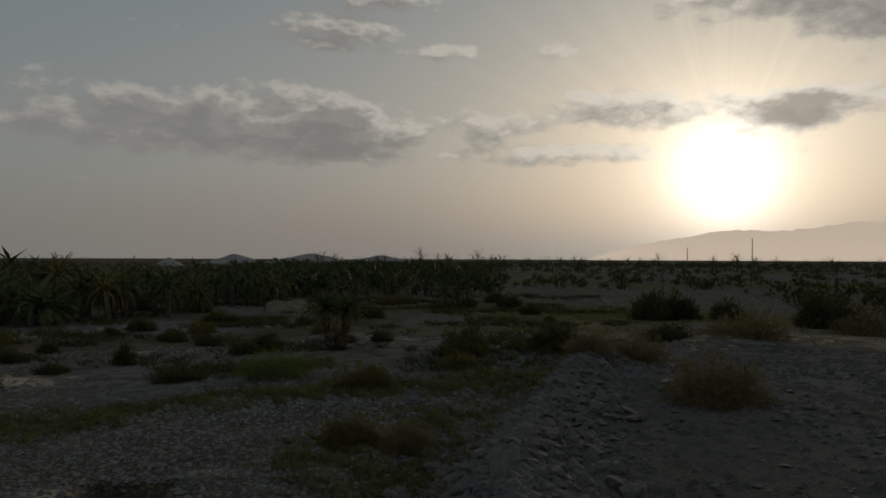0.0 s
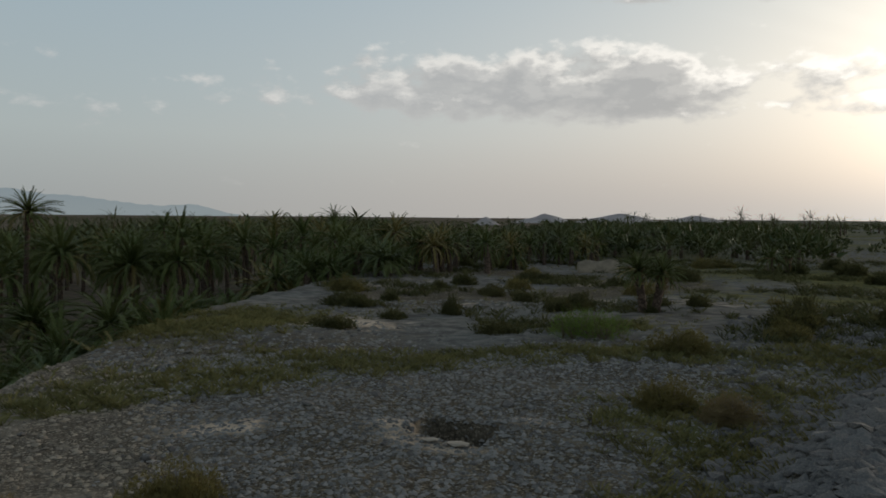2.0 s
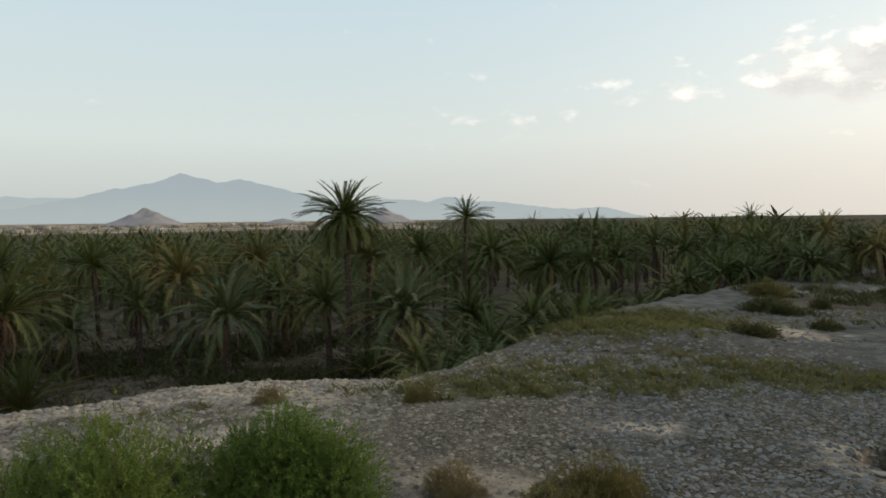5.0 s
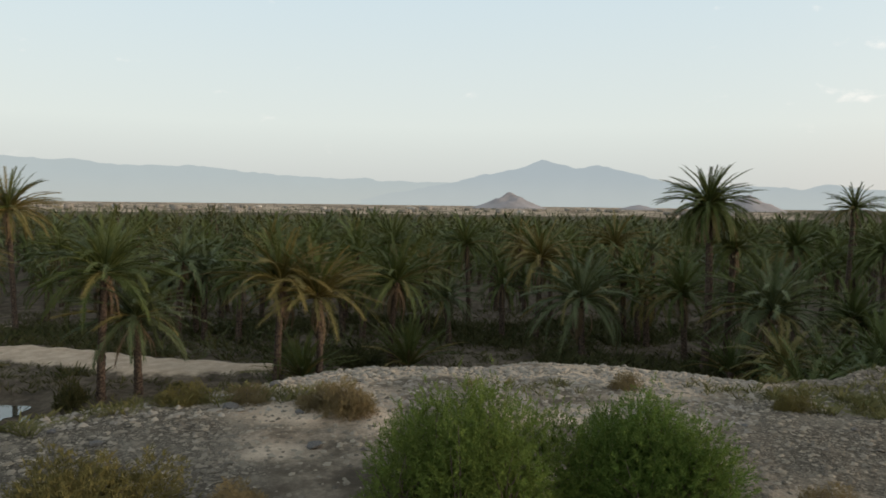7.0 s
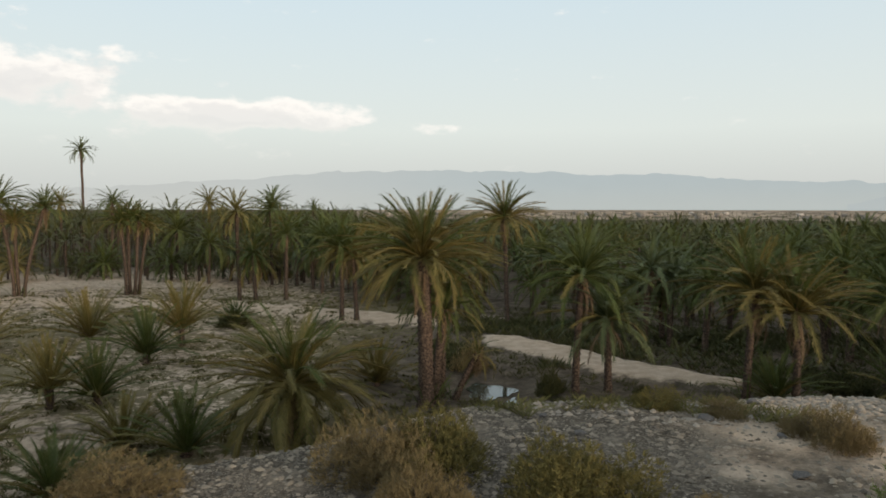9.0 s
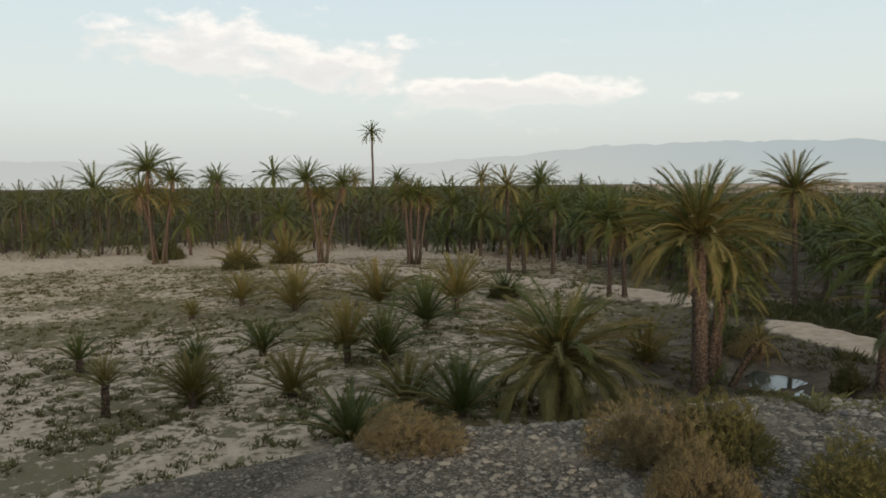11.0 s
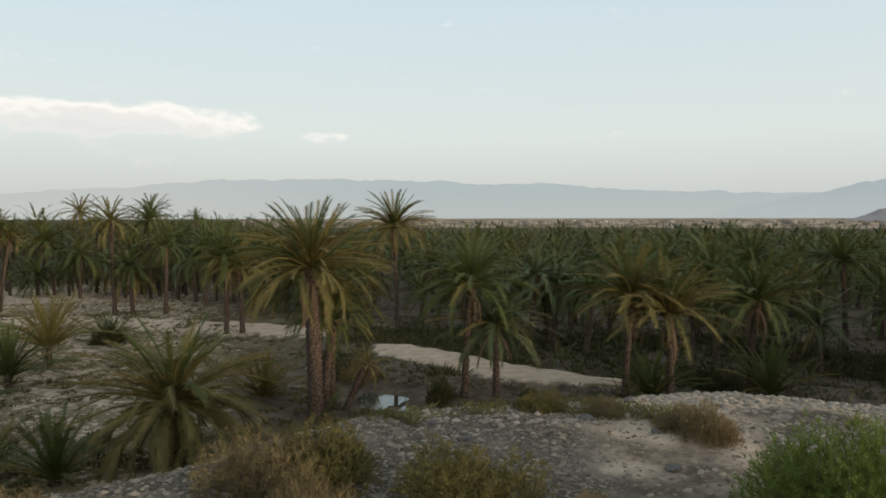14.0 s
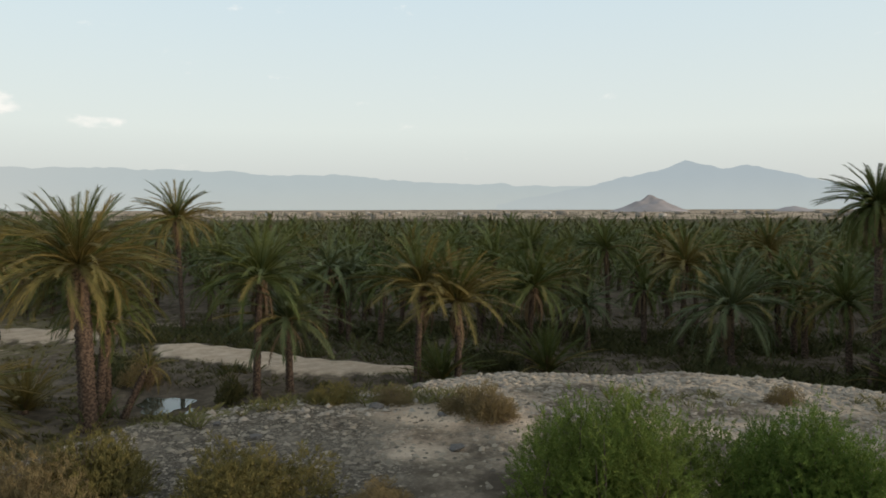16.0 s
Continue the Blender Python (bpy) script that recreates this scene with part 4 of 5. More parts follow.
def sprays(count, rx, ry, rz, length, width, blades, seed, lift=0.7, hollow=0.5, fuzz=0.45):
    """Wispy twigs filling a dome: thin blades fanning from points inside it."""
    rnd = np.random.RandomState(seed)
    d = rnd.normal(size=(count, 3))
    d[:, 2] = np.abs(d[:, 2])
    d /= np.linalg.norm(d, axis=1, keepdims=True)
    lump = 0.72 + 0.42 * value_noise(d[:, 0] * 3 + d[:, 2] * 2, d[:, 1] * 3, 0.8, seed)
    p = d * (hollow + (1 - hollow) * rnd.uniform(0, 1, (count, 1)) ** 0.6) * lump[:, None] * np.array([rx, ry, rz])
    grow = d * np.array([0.8, 0.8, 0.4]) + np.array([0, 0, lift])
    grow = np.repeat(grow, blades, 0) + rnd.normal(size=(count * blades, 3)) * fuzz
    grow /= np.linalg.norm(grow, axis=1, keepdims=True)
    root = np.repeat(p, blades, 0) + rnd.normal(size=(count * blades, 3)) * length * 0.2
    span = length * rnd.uniform(0.5, 1.2, (count * blades, 1))
    across = np.cross(grow, rnd.normal(size=grow.shape))
    across /= np.linalg.norm(across, axis=1, keepdims=True)
    v = np.stack([root - across * width / 2, root + across * width / 2, root + grow * span], 1).reshape(-1, 3)
    return v, np.arange(len(v)).reshape(-1, 3)


def far_palms(chosen, fronds, steps, name, label):
    kinds = [sprays(fronds, 1, 1, 1.0, 0.5, 0.26, 2, 30 + k, hollow=0.25) if steps < 0 else feather_crown(fronds, 30 + k) if steps == 0 else low_crown(fronds, 30 + k, steps, 0.22 if steps == 1 else 0.17) for k in range(6)]
    verts, tris, count, woody = [], [], 0, []
    stem = np.array([[-1, -1, 0], [1, -1, 0], [0, 1, 0], [-1, -1, 1], [1, -1, 1], [0, 1, 1]], float)
    stem_t = np.array([[0, 1, 4], [0, 4, 3], [1, 2, 5], [1, 5, 4], [2, 0, 3], [2, 3, 5]])
    xs, ys = np.array([p[2] for p in chosen]), np.array([p[3] for p in chosen])
    zs = height(xs, ys)
    for (r, a, x, y, tall, crown), z in zip(chosen, zs):
        v, t = kinds[int(x * 13) % 6]
        c, s = math.cos(x), math.sin(x)
        v = np.stack([v[:, 0] * c - v[:, 1] * s, v[:, 0] * s + v[:, 1] * c, v[:, 2]], -1) * crown + (x, y, z + tall)
        verts.append(v)
        tris.append(t + count)
        woody.append(np.zeros(len(t), dtype=np.int32))
        count += len(v)
        if steps >= 0 and r < 420 and tall > 1.0:
            verts.append(stem * (0.18, 0.18, tall) + (x, y, z))
            tris.append(stem_t + count)
            woody.append(np.ones(6, dtype=np.int32))
            count += 6
    me = mesh_of(name, np.concatenate(verts), np.concatenate(tris), FAR_LEAF)
    me.materials.append(BARK)
    me.polygons.foreach_set("material_index", np.concatenate(woody))
    return tagged(new(name, me), label, "palm grove", kind="stuff")


FAR_LEAF = leaf_material("far_palm_leaf", (0.024, 0.041, 0.012), (0.052, 0.068, 0.02), (0.11, 0.10, 0.033), 0.1, 0.08)
far_palms(places[270:600], 22, 0, "palm_grove", "dense green date palm grove filling the valley")
far_palms([p for p in places[600:] if p[0] < 300 and p[1] <= 118], 13, 2, "far_palm_grove", "crowded palm crowns across the valley floor")
far_palms([p for p in places[600:] if p[0] < 300 and p[1] > 118], 12, 0, "palm_grove_beyond_sand", "tall crowded palms behind the open sand")
far_palms([p for p in places[600:] if p[0] >= 300][::3], 7, 1, "distant_palm_grove", "distant palm crowns reaching towards the village")

# low shrubs dotted over the sunward field
field_shrubs = []
for _ in range(620):
    a, r = rnd.uniform(-36, 12), 62 + 330 * rnd.random() ** 1.4
    x, y = spot_at(a, r)
    if value_noise(x, y, 22, 45) > 0.45:
        field_shrubs.append((r, a, float(x), float(y), 0.1, rnd.uniform(0.5, 1.7)))
far_palms(field_shrubs, 26, -1, "field_shrubs", "dark low shrubs dotted over the field")

# suckers and bushy young growth between the stems
shade_growth = []
for _ in range(300):
    a, r = rnd.uniform(32, 172), rnd.uniform(42, 150)
    if r < np.interp(a, START_AZ, START_R) - 5 or (a > 112 and r < np.interp(a, START_AZ, START_R) - 1):
        continue
    x, y = spot_at(a, r)
    if height(x, y) > LOW + 1.2:
        continue
    shade_growth.append((r, a, float(x), float(y), rnd.uniform(0.2, 0.8), rnd.uniform(0.9, 1.7)))
for _ in range(330):
    a, r = rnd.uniform(118, 173), rnd.uniform(0, 1)
    r = float(np.interp(a, START_AZ, START_R)) + 2 + 45 * r
    x, y = spot_at(a, r)
    shade_growth.append((r, a, float(x), float(y), rnd.uniform(0.3, 2.6), rnd.uniform(1.6, 2.7)))
far_palms(shade_growth, 15, 0, "palm_suckers", "bushy young palm growth between the stems")

# sunward plain: scattered palms and trees along the horizon
plain = []
for _ in range(2600):
    a, r = rnd.uniform(-36, 34), 66 + 1100 * rnd.random() ** 1.8
    if a < 12 and r < 330 - 9 * max(0, a) and rnd.random() < 0.985:
        continue
    if a >= 12 and r < 70:
        continue
    x, y = spot_at(a, r)
    plain.append((r, a, float(x), float(y), rnd.uniform(0.3, 2.3) * (1.0 if r < 200 else 1.25), rnd.uniform(1.4, 2.3)))
plain.sort()
belt = []
for _ in range(230):
    a = rnd.uniform(5, 37)
    r = float(np.interp(a, [7, 14, 20, 28, 37], [95, 72, 58, 52, 50])) + 75 * rnd.random() ** 1.3
    x, y = spot_at(a, r)
    belt.append((r, a, float(x), float(y), max(0.5, 2.5 - float(height(x, y))) * rnd.uniform(0.25, 1.0), rnd.uniform(1.2, 2.1)))
belt.sort()
for r, a, x, y, tall, crown in belt[:70]:
    grove_palm(a, r, tall, crown * 1.05, "dark small date palm at the edge of the terrace")
far_palms(belt[70:], 15, 0, "palm_belt", "dark crowded palms along the edge of the terrace")
skyline = []
for _ in range(430):
    a, r = rnd.uniform(-34, 36), rnd.uniform(230, 620)
    x, y = spot_at(a, r)
    if value_noise(x, y, 40, 46) > 0.36:
        skyline.append((r, a, float(x), float(y), 1.8 + 3.6 * rnd.random() ** 1.6, rnd.uniform(2.2, 3.6)))
far_palms(skyline, 15, 0, "skyline_palms", "taller palms breaking the dusty horizon")
copse = []
for _ in range(900):
    a, r = rnd.uniform(-5, 36), 82 + 190 * rnd.random() ** 1.3
    x, y = spot_at(a, r)
    if value_noise(x, y, 16, 47) > 0.34 + 0.3 * max(0.0, (6 - a) / 11):
        copse.append((r, a, float(x), float(y), max(0.3, 1.6 - 0.5 * float(height(x, y))) * rnd.uniform(0.2, 0.9), rnd.uniform(1.3, 2.4)))
far_palms(copse[::2], 13, 0, "copse_palms", "small dark palms massed before the horizon")
far_palms(copse[1::2], 34, -1, "copse", "dark rounded bushes massed before the horizon")
far_palms([p for p in plain if p[0] < 150][:270], 15, 0, "open_palm_belt", "small dark palms at the edge of the terrace")
far_palms([p for p in plain if p[0] >= 150], 22, -1, "far_tree_line", "scattered low trees along the dusty horizon")


# ---- scrub and bushes ----
def stems(count, rx, ry, rz, seed, thick=0.012):
    rnd = np.random.RandomState(seed)
    out = []
    for _ in range(count):
        d = rnd.normal(size=3)
        d[2] = abs(d[2]) + 0.5
        d /= np.linalg.norm(d)
        end = d * (rx, ry, rz) * rnd.uniform(0.7, 0.95)
        out.append(tube([(0, 0, -0.1), end * 0.5 + rnd.normal(size=3) * 0.05 + (0, 0, rz * 0.08), end], [thick * 1.6, thick, thick * 0.4], 4))
    return join(out)


def ragged(count, length, width, blades, seed, lift, hollow, fuzz):
    """A bush of unit size: uneven lobes and a loose fringe."""
    rnd = random.Random(seed)
    pieces = []
    for i in range(6):
        a = i * 1.05 + rnd.uniform(-0.3, 0.3)
        d = 0.0 if i == 0 else rnd.uniform(0.35, 0.6)
        s, h = rnd.uniform(0.38, 0.6), rnd.uniform(0.5, 0.95) if i else 0.95
        v, t = sprays(count // 6, s, s, h, length, width, blades, seed + i, lift, hollow, fuzz)
        pieces.append((v + (d * math.cos(a), d * math.sin(a), 0), t))
    v, t = sprays(count // 8, 1.0, 1.0, 0.35, length, width, blades, seed + 9, lift, 0.5, fuzz)
    pieces.append((v, t))
    return join(pieces)


DOMES = {}
for k in range(3):
    DOMES["dry", k] = (mesh_of("foliage", *ragged(2000, 0.10, 0.012, 6, 200 + k, 0.6, 0.3, 0.6), DRY), mesh_of("branchwork", *stems(26, 0.8, 0.8, 0.8, 300 + k), TWIG))
    DOMES["far_dry", k] = (mesh_of("foliage", *ragged(620, 0.182, 0.023, 4, 200 + k, 0.6, 0.3, 0.6), DRY), mesh_of("branchwork", *stems(8, 0.8, 0.8, 0.8, 300 + k), TWIG))
    DOMES["olive", k] = (mesh_of("foliage", *ragged(2000, 0.09, 0.017, 6, 210 + k, 0.7, 0.3, 0.6), OLIVE), mesh_of("branchwork", *stems(24, 0.8, 0.8, 0.8, 310 + k), TWIG))
    DOMES["far_olive", k] = (mesh_of("foliage", *ragged(620, 0.169, 0.032, 4, 210 + k, 0.7, 0.3, 0.6), OLIVE), mesh_of("branchwork", *stems(8, 0.8, 0.8, 0.8, 310 + k), TWIG))
    DOMES["green", k] = (mesh_of("foliage", *ragged(1900, 0.16, 0.024, 5, 220 + k, 0.7, 0.3, 0.55), WEED), mesh_of("branchwork", *stems(22, 0.8, 0.8, 0.8, 320 + k), TWIG))
    DOMES["far_green", k] = (mesh_of("foliage", *ragged(620, 0.208, 0.046, 4, 220 + k, 0.7, 0.3, 0.55), WEED), mesh_of("branchwork", *stems(8, 0.8, 0.8, 0.8, 320 + k), TWIG))
BUSH_WORDS = {"dry": "brown dry twiggy desert bush", "olive": "olive-green low desert shrub", "green": "dark green rounded shrub"}


def bush(az, r, tall, half, kind, place="on stony ground"):
    rnd = random.Random(int(az * 31) + int(r * 17))
    x, y, z = on(az, r)
    ob = thing("bush", pose(x, y, z - 0.03, 0, 0, rnd.uniform(0, 360)), f"{BUSH_WORDS[kind]} {place}", "bush", "desert bushes")
    foliage, twigs = DOMES[kind if r < 26 else "far_" + kind, rnd.randrange(3)]
    size = Matrix.Diagonal((half, half * rnd.uniform(0.85, 1.1), tall, 1))
    part("branchwork", twigs, ob, size)
    part("foliage", foliage, ob, size)
    return ob


for az, r, tall, half, kind in [(8.4, 34.8, 0.4, 0.45, "green"), (23.5, 34.6, 1.1, 0.55, "green"), (17.9, 40.4, 0.8, 0.65, "green"), (28.4, 39.9, 0.7, 0.6, "green"), (22.6, 49.1, 1.0, 0.95, "green"), (-1.8, 31.9, 1.3, 1.3, "green"),
                                (-1.1, 28.6, 0.8, 0.9, "olive"), (-8.7, 34.2, 1.4, 1.5, "green"), (20.1, 28.5, 0.6, 1.0, "green"), (28.2, 32.9, 0.5, 0.85, "green"), (33.0, 29.4, 0.55, 1.1, "green"), (6.1, 24.8, 0.9, 1.1, "olive"),
                                (7.1, 18.3, 1.0, 0.95, "olive"), (2.8, 17.6, 0.8, 0.85, "dry"), (43.7, 11.9, 0.9, 0.9, "olive")]:
    bush(az, r, tall, half, kind, "on the gravel terrace")
for az, r, tall, half, kind in [(-16.0, 58.2, 2.6, 2.0, "green"), (-17.8, 58.5, 2.3, 1.9, "green"), (-21.3, 60.1, 1.7, 1.5, "green"), (-27.0, 52.8, 2.6, 1.9, "green"), (-28.8, 54, 2.2, 1.8, "green"), (-22.3, 36.9, 1.5, 2.2, "dry"), (-30.2, 45.1, 1.9, 2.0, "dry"),
                                (-19.9, 20.9, 1.5, 1.7, "dry"), (-8.6, 34.2, 1.3, 1.4, "green"), (-17.3, 37.9, 1.0, 1.7, "green"), (-1.3, 30.9, 1.0, 1.0, "olive"), (-14.6, 26.4, 1.1, 1.3, "dry"), (-11, 24.6, 0.8, 1.1, "dry")]:
    bush(az, r, tall, half, kind, "near the field")
for az, r, tall, half, kind in [(55.1, 11.8, 0.6, 0.6, "dry"), (47.8, 11.0, 0.65, 1.0, "olive"), (90.4, 14.8, 0.9, 0.75, "dry"), (92.5, 15.4, 0.6, 0.7, "dry"), (98.1, 15.9, 0.5, 0.6, "dry"), (108.8, 11.0, 1.05, 1.3, "olive"),
                                (124.5, 12.1, 1.1, 1.2, "dry"), (120.0, 12.3, 1.2, 1.2, "olive"), (120.6, 10.4, 1.05, 0.95, "dry"), (142.6, 12.2, 0.75, 1.0, "dry"), (57.9, 17.5, 0.5, 0.5, "olive"), (69.2, 17.9, 0.5, 0.45, "dry"), (103, 16.3, 0.5, 0.7, "olive"), (99.5, 10.6, 0.5, 0.6, "dry")]:
    bush(az, r, tall, half, kind, "near the terrace edge")
for az, r, tall, half, kind in [(110.6, 40.8, 1.6, 0.9, "green"), (117.0, 46.5, 2.0, 1.5, "dry"), (135.2, 66.5, 1.5, 1.6, "green"), (155.8, 94.6, 2.4, 2.6, "green"), (152.3, 99.2, 2.4, 2.6, "green"),
                                (161, 112, 3.4, 3.0, "green"), (103.5, 41.5, 0.6, 0.7, "green"), (90, 47, 1.3, 1.5, "green"), (145.5, 31.5, 0.6, 0.9, "olive"), (137.5, 30.0, 0.5, 0.9, "dry")]:
    bush(az, r, tall, half, kind, "on the low sandy ground")

rnd = random.Random(77)
for _ in range(46):
    az, r = rnd.uniform(-9, 33), rnd.uniform(33, 74)
    if az > 24 and r > 52:
        continue
    size = rnd.uniform(0.3, 0.75) * (1 + r / 90)
    bush(az, r, size * rnd.uniform(0.7, 1.1), size * 1.1, rnd.choice(["green", "green", "olive"]), "on the open terrace")


def plumes(count, rx, ry, rz, seed, long=0.36, needles=20):
    """Feathery shoots: short needles set along upright axes."""
    rnd = np.random.RandomState(seed)
    d = rnd.normal(size=(count, 3))
    d[:, 2] = np.abs(d[:, 2])
    d /= np.linalg.norm(d, axis=1, keepdims=True)
    p = d * (0.35 + 0.65 * rnd.uniform(0, 1, (count, 1)) ** 0.5) * np.array([rx, ry, rz])
    p *= (0.78 + 0.36 * value_noise(d[:, 0] * 2.2 + d[:, 2], d[:, 1] * 2.2 + d[:, 2], 0.7, seed))[:, None]
    axis = d * (0.9, 0.9, 0.5) + (0, 0, 0.4) + rnd.normal(size=(count, 3)) * 0.3
    axis /= np.linalg.norm(axis, axis=1, keepdims=True)
    span = long * rnd.uniform(0.6, 1.3, (count, 1))
    s = np.tile(np.linspace(0, 1, needles), count)[:, None]
    root = np.repeat(p, needles, 0) + np.repeat(axis * span, needles, 0) * s
    out = np.repeat(axis, needles, 0) * 0.6 + rnd.normal(size=(count * needles, 3)) * 0.6
    out /= np.linalg.norm(out, axis=1, keepdims=True)
    length = 0.075 * (1.15 - 0.7 * s) * rnd.uniform(0.7, 1.3, s.shape)
    across = np.cross(out, rnd.normal(size=out.shape))
    across /= np.linalg.norm(across, axis=1, keepdims=True)
    v = np.stack([root - across * 0.006, root + across * 0.006, root + out * length], 1).reshape(-1, 3)
    return v, np.arange(len(v)).reshape(-1, 3)


def tamarisk(az, r, tall, half, deep, seed, label, leaf=None, fine=(480, 15)):
    """A feathery tamarisk: stems and thousands of fine green sprays."""
    ob = thing("tamarisk_bush", pose(*on(az, r), 0, 0, az), label, "bush")
    lobes, wood = [], []
    rnd = random.Random(seed)
    for i in range(15):
        d, a = (i / 15) ** 0.5 * 0.72, i * 2.4 + rnd.uniform(-0.3, 0.3)
        u, v = d * math.cos(a) * half, d * math.sin(a) * deep
        h = tall * math.sqrt(1 - d * d) * rnd.uniform(0.84, 1.0)
        p, t = plumes(fine[0], half * 0.36, deep * 0.36, h * 0.95, seed + i, 0.15, fine[1])
        lobes.append((p + (u, v, 0), t))
        b, t = stems(5, half * 0.3, deep * 0.3, h * 0.85, seed + i, 0.012)
        wood.append((b + (u, v, 0), t))
    part("branchwork", mesh_of("branchwork", *join(wood), TWIG), ob)
    part("foliage", mesh_of("foliage", *join(lobes), leaf or TAMARISK), ob)
    return ob


tamarisk(80.3, 10.6, 2.1, 1.75, 1.3, 400, "large feathery green tamarisk bush on gravel")
tamarisk(67.4, 10.9, 2.05, 1.45, 1.0, 500, "feathery tamarisk bush with yellowing tips")
tamarisk(13.0, 27.2, 1.35, 1.7, 1.2, 600, "low green tamarisk clump on the terrace", TAMARISK, (110, 10))


def tufts(points, sizes, blades, mat, name, label, seed, wide=0.045):
    """Grass or weeds as one mesh of arching blades."""
    rnd = np.random.RandomState(seed)
    n = len(points)
    root = np.repeat(points, blades, 0)
    size = np.repeat(sizes, blades)[:, None] * rnd.uniform(0.5, 1.15, (n * blades, 1))
    a = rnd.uniform(0, 2 * np.pi, n * blades)
    out = np.stack([np.cos(a), np.sin(a), rnd.uniform(0.5, 2.0, n * blades)], -1)
    out /= np.linalg.norm(out, axis=1, keepdims=True)
    root = root + np.stack([np.cos(a), np.sin(a), 0 * a], -1) * size * rnd.uniform(0, 0.5, (n * blades, 1))
    across = np.stack([-np.sin(a), np.cos(a), 0 * a], -1) * size * wide
    mid = root + out * size * 0.6
    tip = mid + (out * (0.8, 0.8, 0.35)) * size * 0.5
    v = np.stack([root - across, root + across, mid + across * 0.7, tip], 1).reshape(-1, 3)
    k = np.arange(n * blades) * 4
    t = np.concatenate([np.stack([k, k + 1, k + 2], -1), np.stack([k, k + 2, k + 3], -1)])
    return tagged(new(name, mesh_of(name, v, t, mat)), label, "grass", kind="stuff")


def scatter(count, az0, az1, r0, r1, keep, seed):
    rnd = np.random.RandomState(seed)
    az, r = rnd.uniform(az0, az1, count), np.sqrt(rnd.uniform(r0 ** 2, r1 ** 2, count))
    x, y = spot_at(az, r)
    ok = rnd.uniform(0, 1, count) < keep(x, y)
    x, y = x[ok], y[ok]
    return np.stack([x, y, height(x, y) - 0.01], -1), rnd


spots, rnd_np = scatter(90000, -15, 118, 10, 40, lambda x, y: np.clip(grass_bands(x, y) - 0.15, 0, 1) * value_noise(x, y, 0.8, 21), 5)
spots = spots[:10500]
tufts(spots, rnd_np.uniform(0.15, 0.36, len(spots)), 14, GRASS, "dry_grass", "yellowing dry grass tufts on the gravel terrace", 6)
def weed_patches(x, y):
    """Mottled patches of low weeds on the sandy floor, none on the bare banks."""
    z, (az, r) = height(x, y), polar(x, y)
    patchy = np.clip(3.0 * value_noise(x, y, 0.9, 22) - 1.2, 0, 1) * (0.35 + 0.65 * value_noise(x, y, 9, 23))
    return patchy * (z < LOW + np.where(az > 132, 4.5, 1.2)) * (z > LOW - 0.4) * ((az > 126) | (cover_at(x, y)[1] < 0.5)) * np.clip(40 / r, 0, 1)


spots, rnd_np = scatter(120000, 116, 172, 14, 100, weed_patches, 7)
spots = spots[:17000]
tufts(spots, rnd_np.uniform(0.14, 0.38, len(spots)), 7, SAGE, "weeds", "low olive weeds in patches over sandy ground", 8, 0.13)
reeds, rnd_r = scatter(5200, 58, 120, 46, 66, lambda x, y: (height(x, y) < LOW + 1.0) * (height(x, y) > LOW - 0.3) * (cover_at(x, y)[1] < 0.35) * np.clip(1.8 * value_noise(x, y, 5, 30) - 0.35, 0, 1), 15)
tufts(reeds, rnd_r.uniform(0.5, 1.1, len(reeds)), 9, WEED, "reeds", "dark reedy growth along the edge of the grove", 16)
spots, rnd_np = scatter(26000, 34, 118, 36, 75, lambda x, y: (height(x, y) < LOW + 1.0) * (height(x, y) > LOW - 0.3) * (cover_at(x, y)[1] < 0.4) * (0.15 + 0.6 * value_noise(x, y, 4, 24)), 9)
spots = spots[:6000]
tufts(spots, rnd_np.uniform(0.25, 0.6, len(spots)), 10, WEED, "undergrowth", "rank green undergrowth below the palms", 10)
spots, rnd_np = scatter(16000, -34, 34, 32, 130, lambda x, y: 0.2 + 0.5 * value_noise(x, y, 6, 25), 11)
spots = spots[:5000]
scrub, rnd_s = scatter(22000, -14, 34, 27, 85, lambda x, y: np.clip(2.6 * value_noise(x, y, 3.2, 28) - 1.35, 0, 1), 13)
scrub = scrub[:4200]
tufts(scrub, rnd_s.uniform(0.2, 0.55, len(scrub)), 14, WEED, "low_scrub", "dark low scrub in patches over the terrace", 14)
tufts(spots, rnd_np.uniform(0.15, 0.4, len(spots)), 9, GRASS, "plain_grass", "sparse dry grass over the open plain", 12)


# ---- stones ----
def stone_shape(seed, flat=0.55):
    """A chipped stone of twenty faces."""
    rnd = random.Random(seed)
    bm = bmesh.new()
    bmesh.ops.create_icosphere(bm, subdivisions=1, radius=1)
    for v in bm.verts:
        v.co = Vector((v.co.x * rnd.uniform(0.75, 1.2), v.co.y * rnd.uniform(0.6, 1.1), v.co.z * flat * rnd.uniform(0.7, 1.15)))
    me = bpy.data.meshes.new("stone")
    bm.to_mesh(me)
    bm.free()
    me.materials.append(ROCK)
    return me


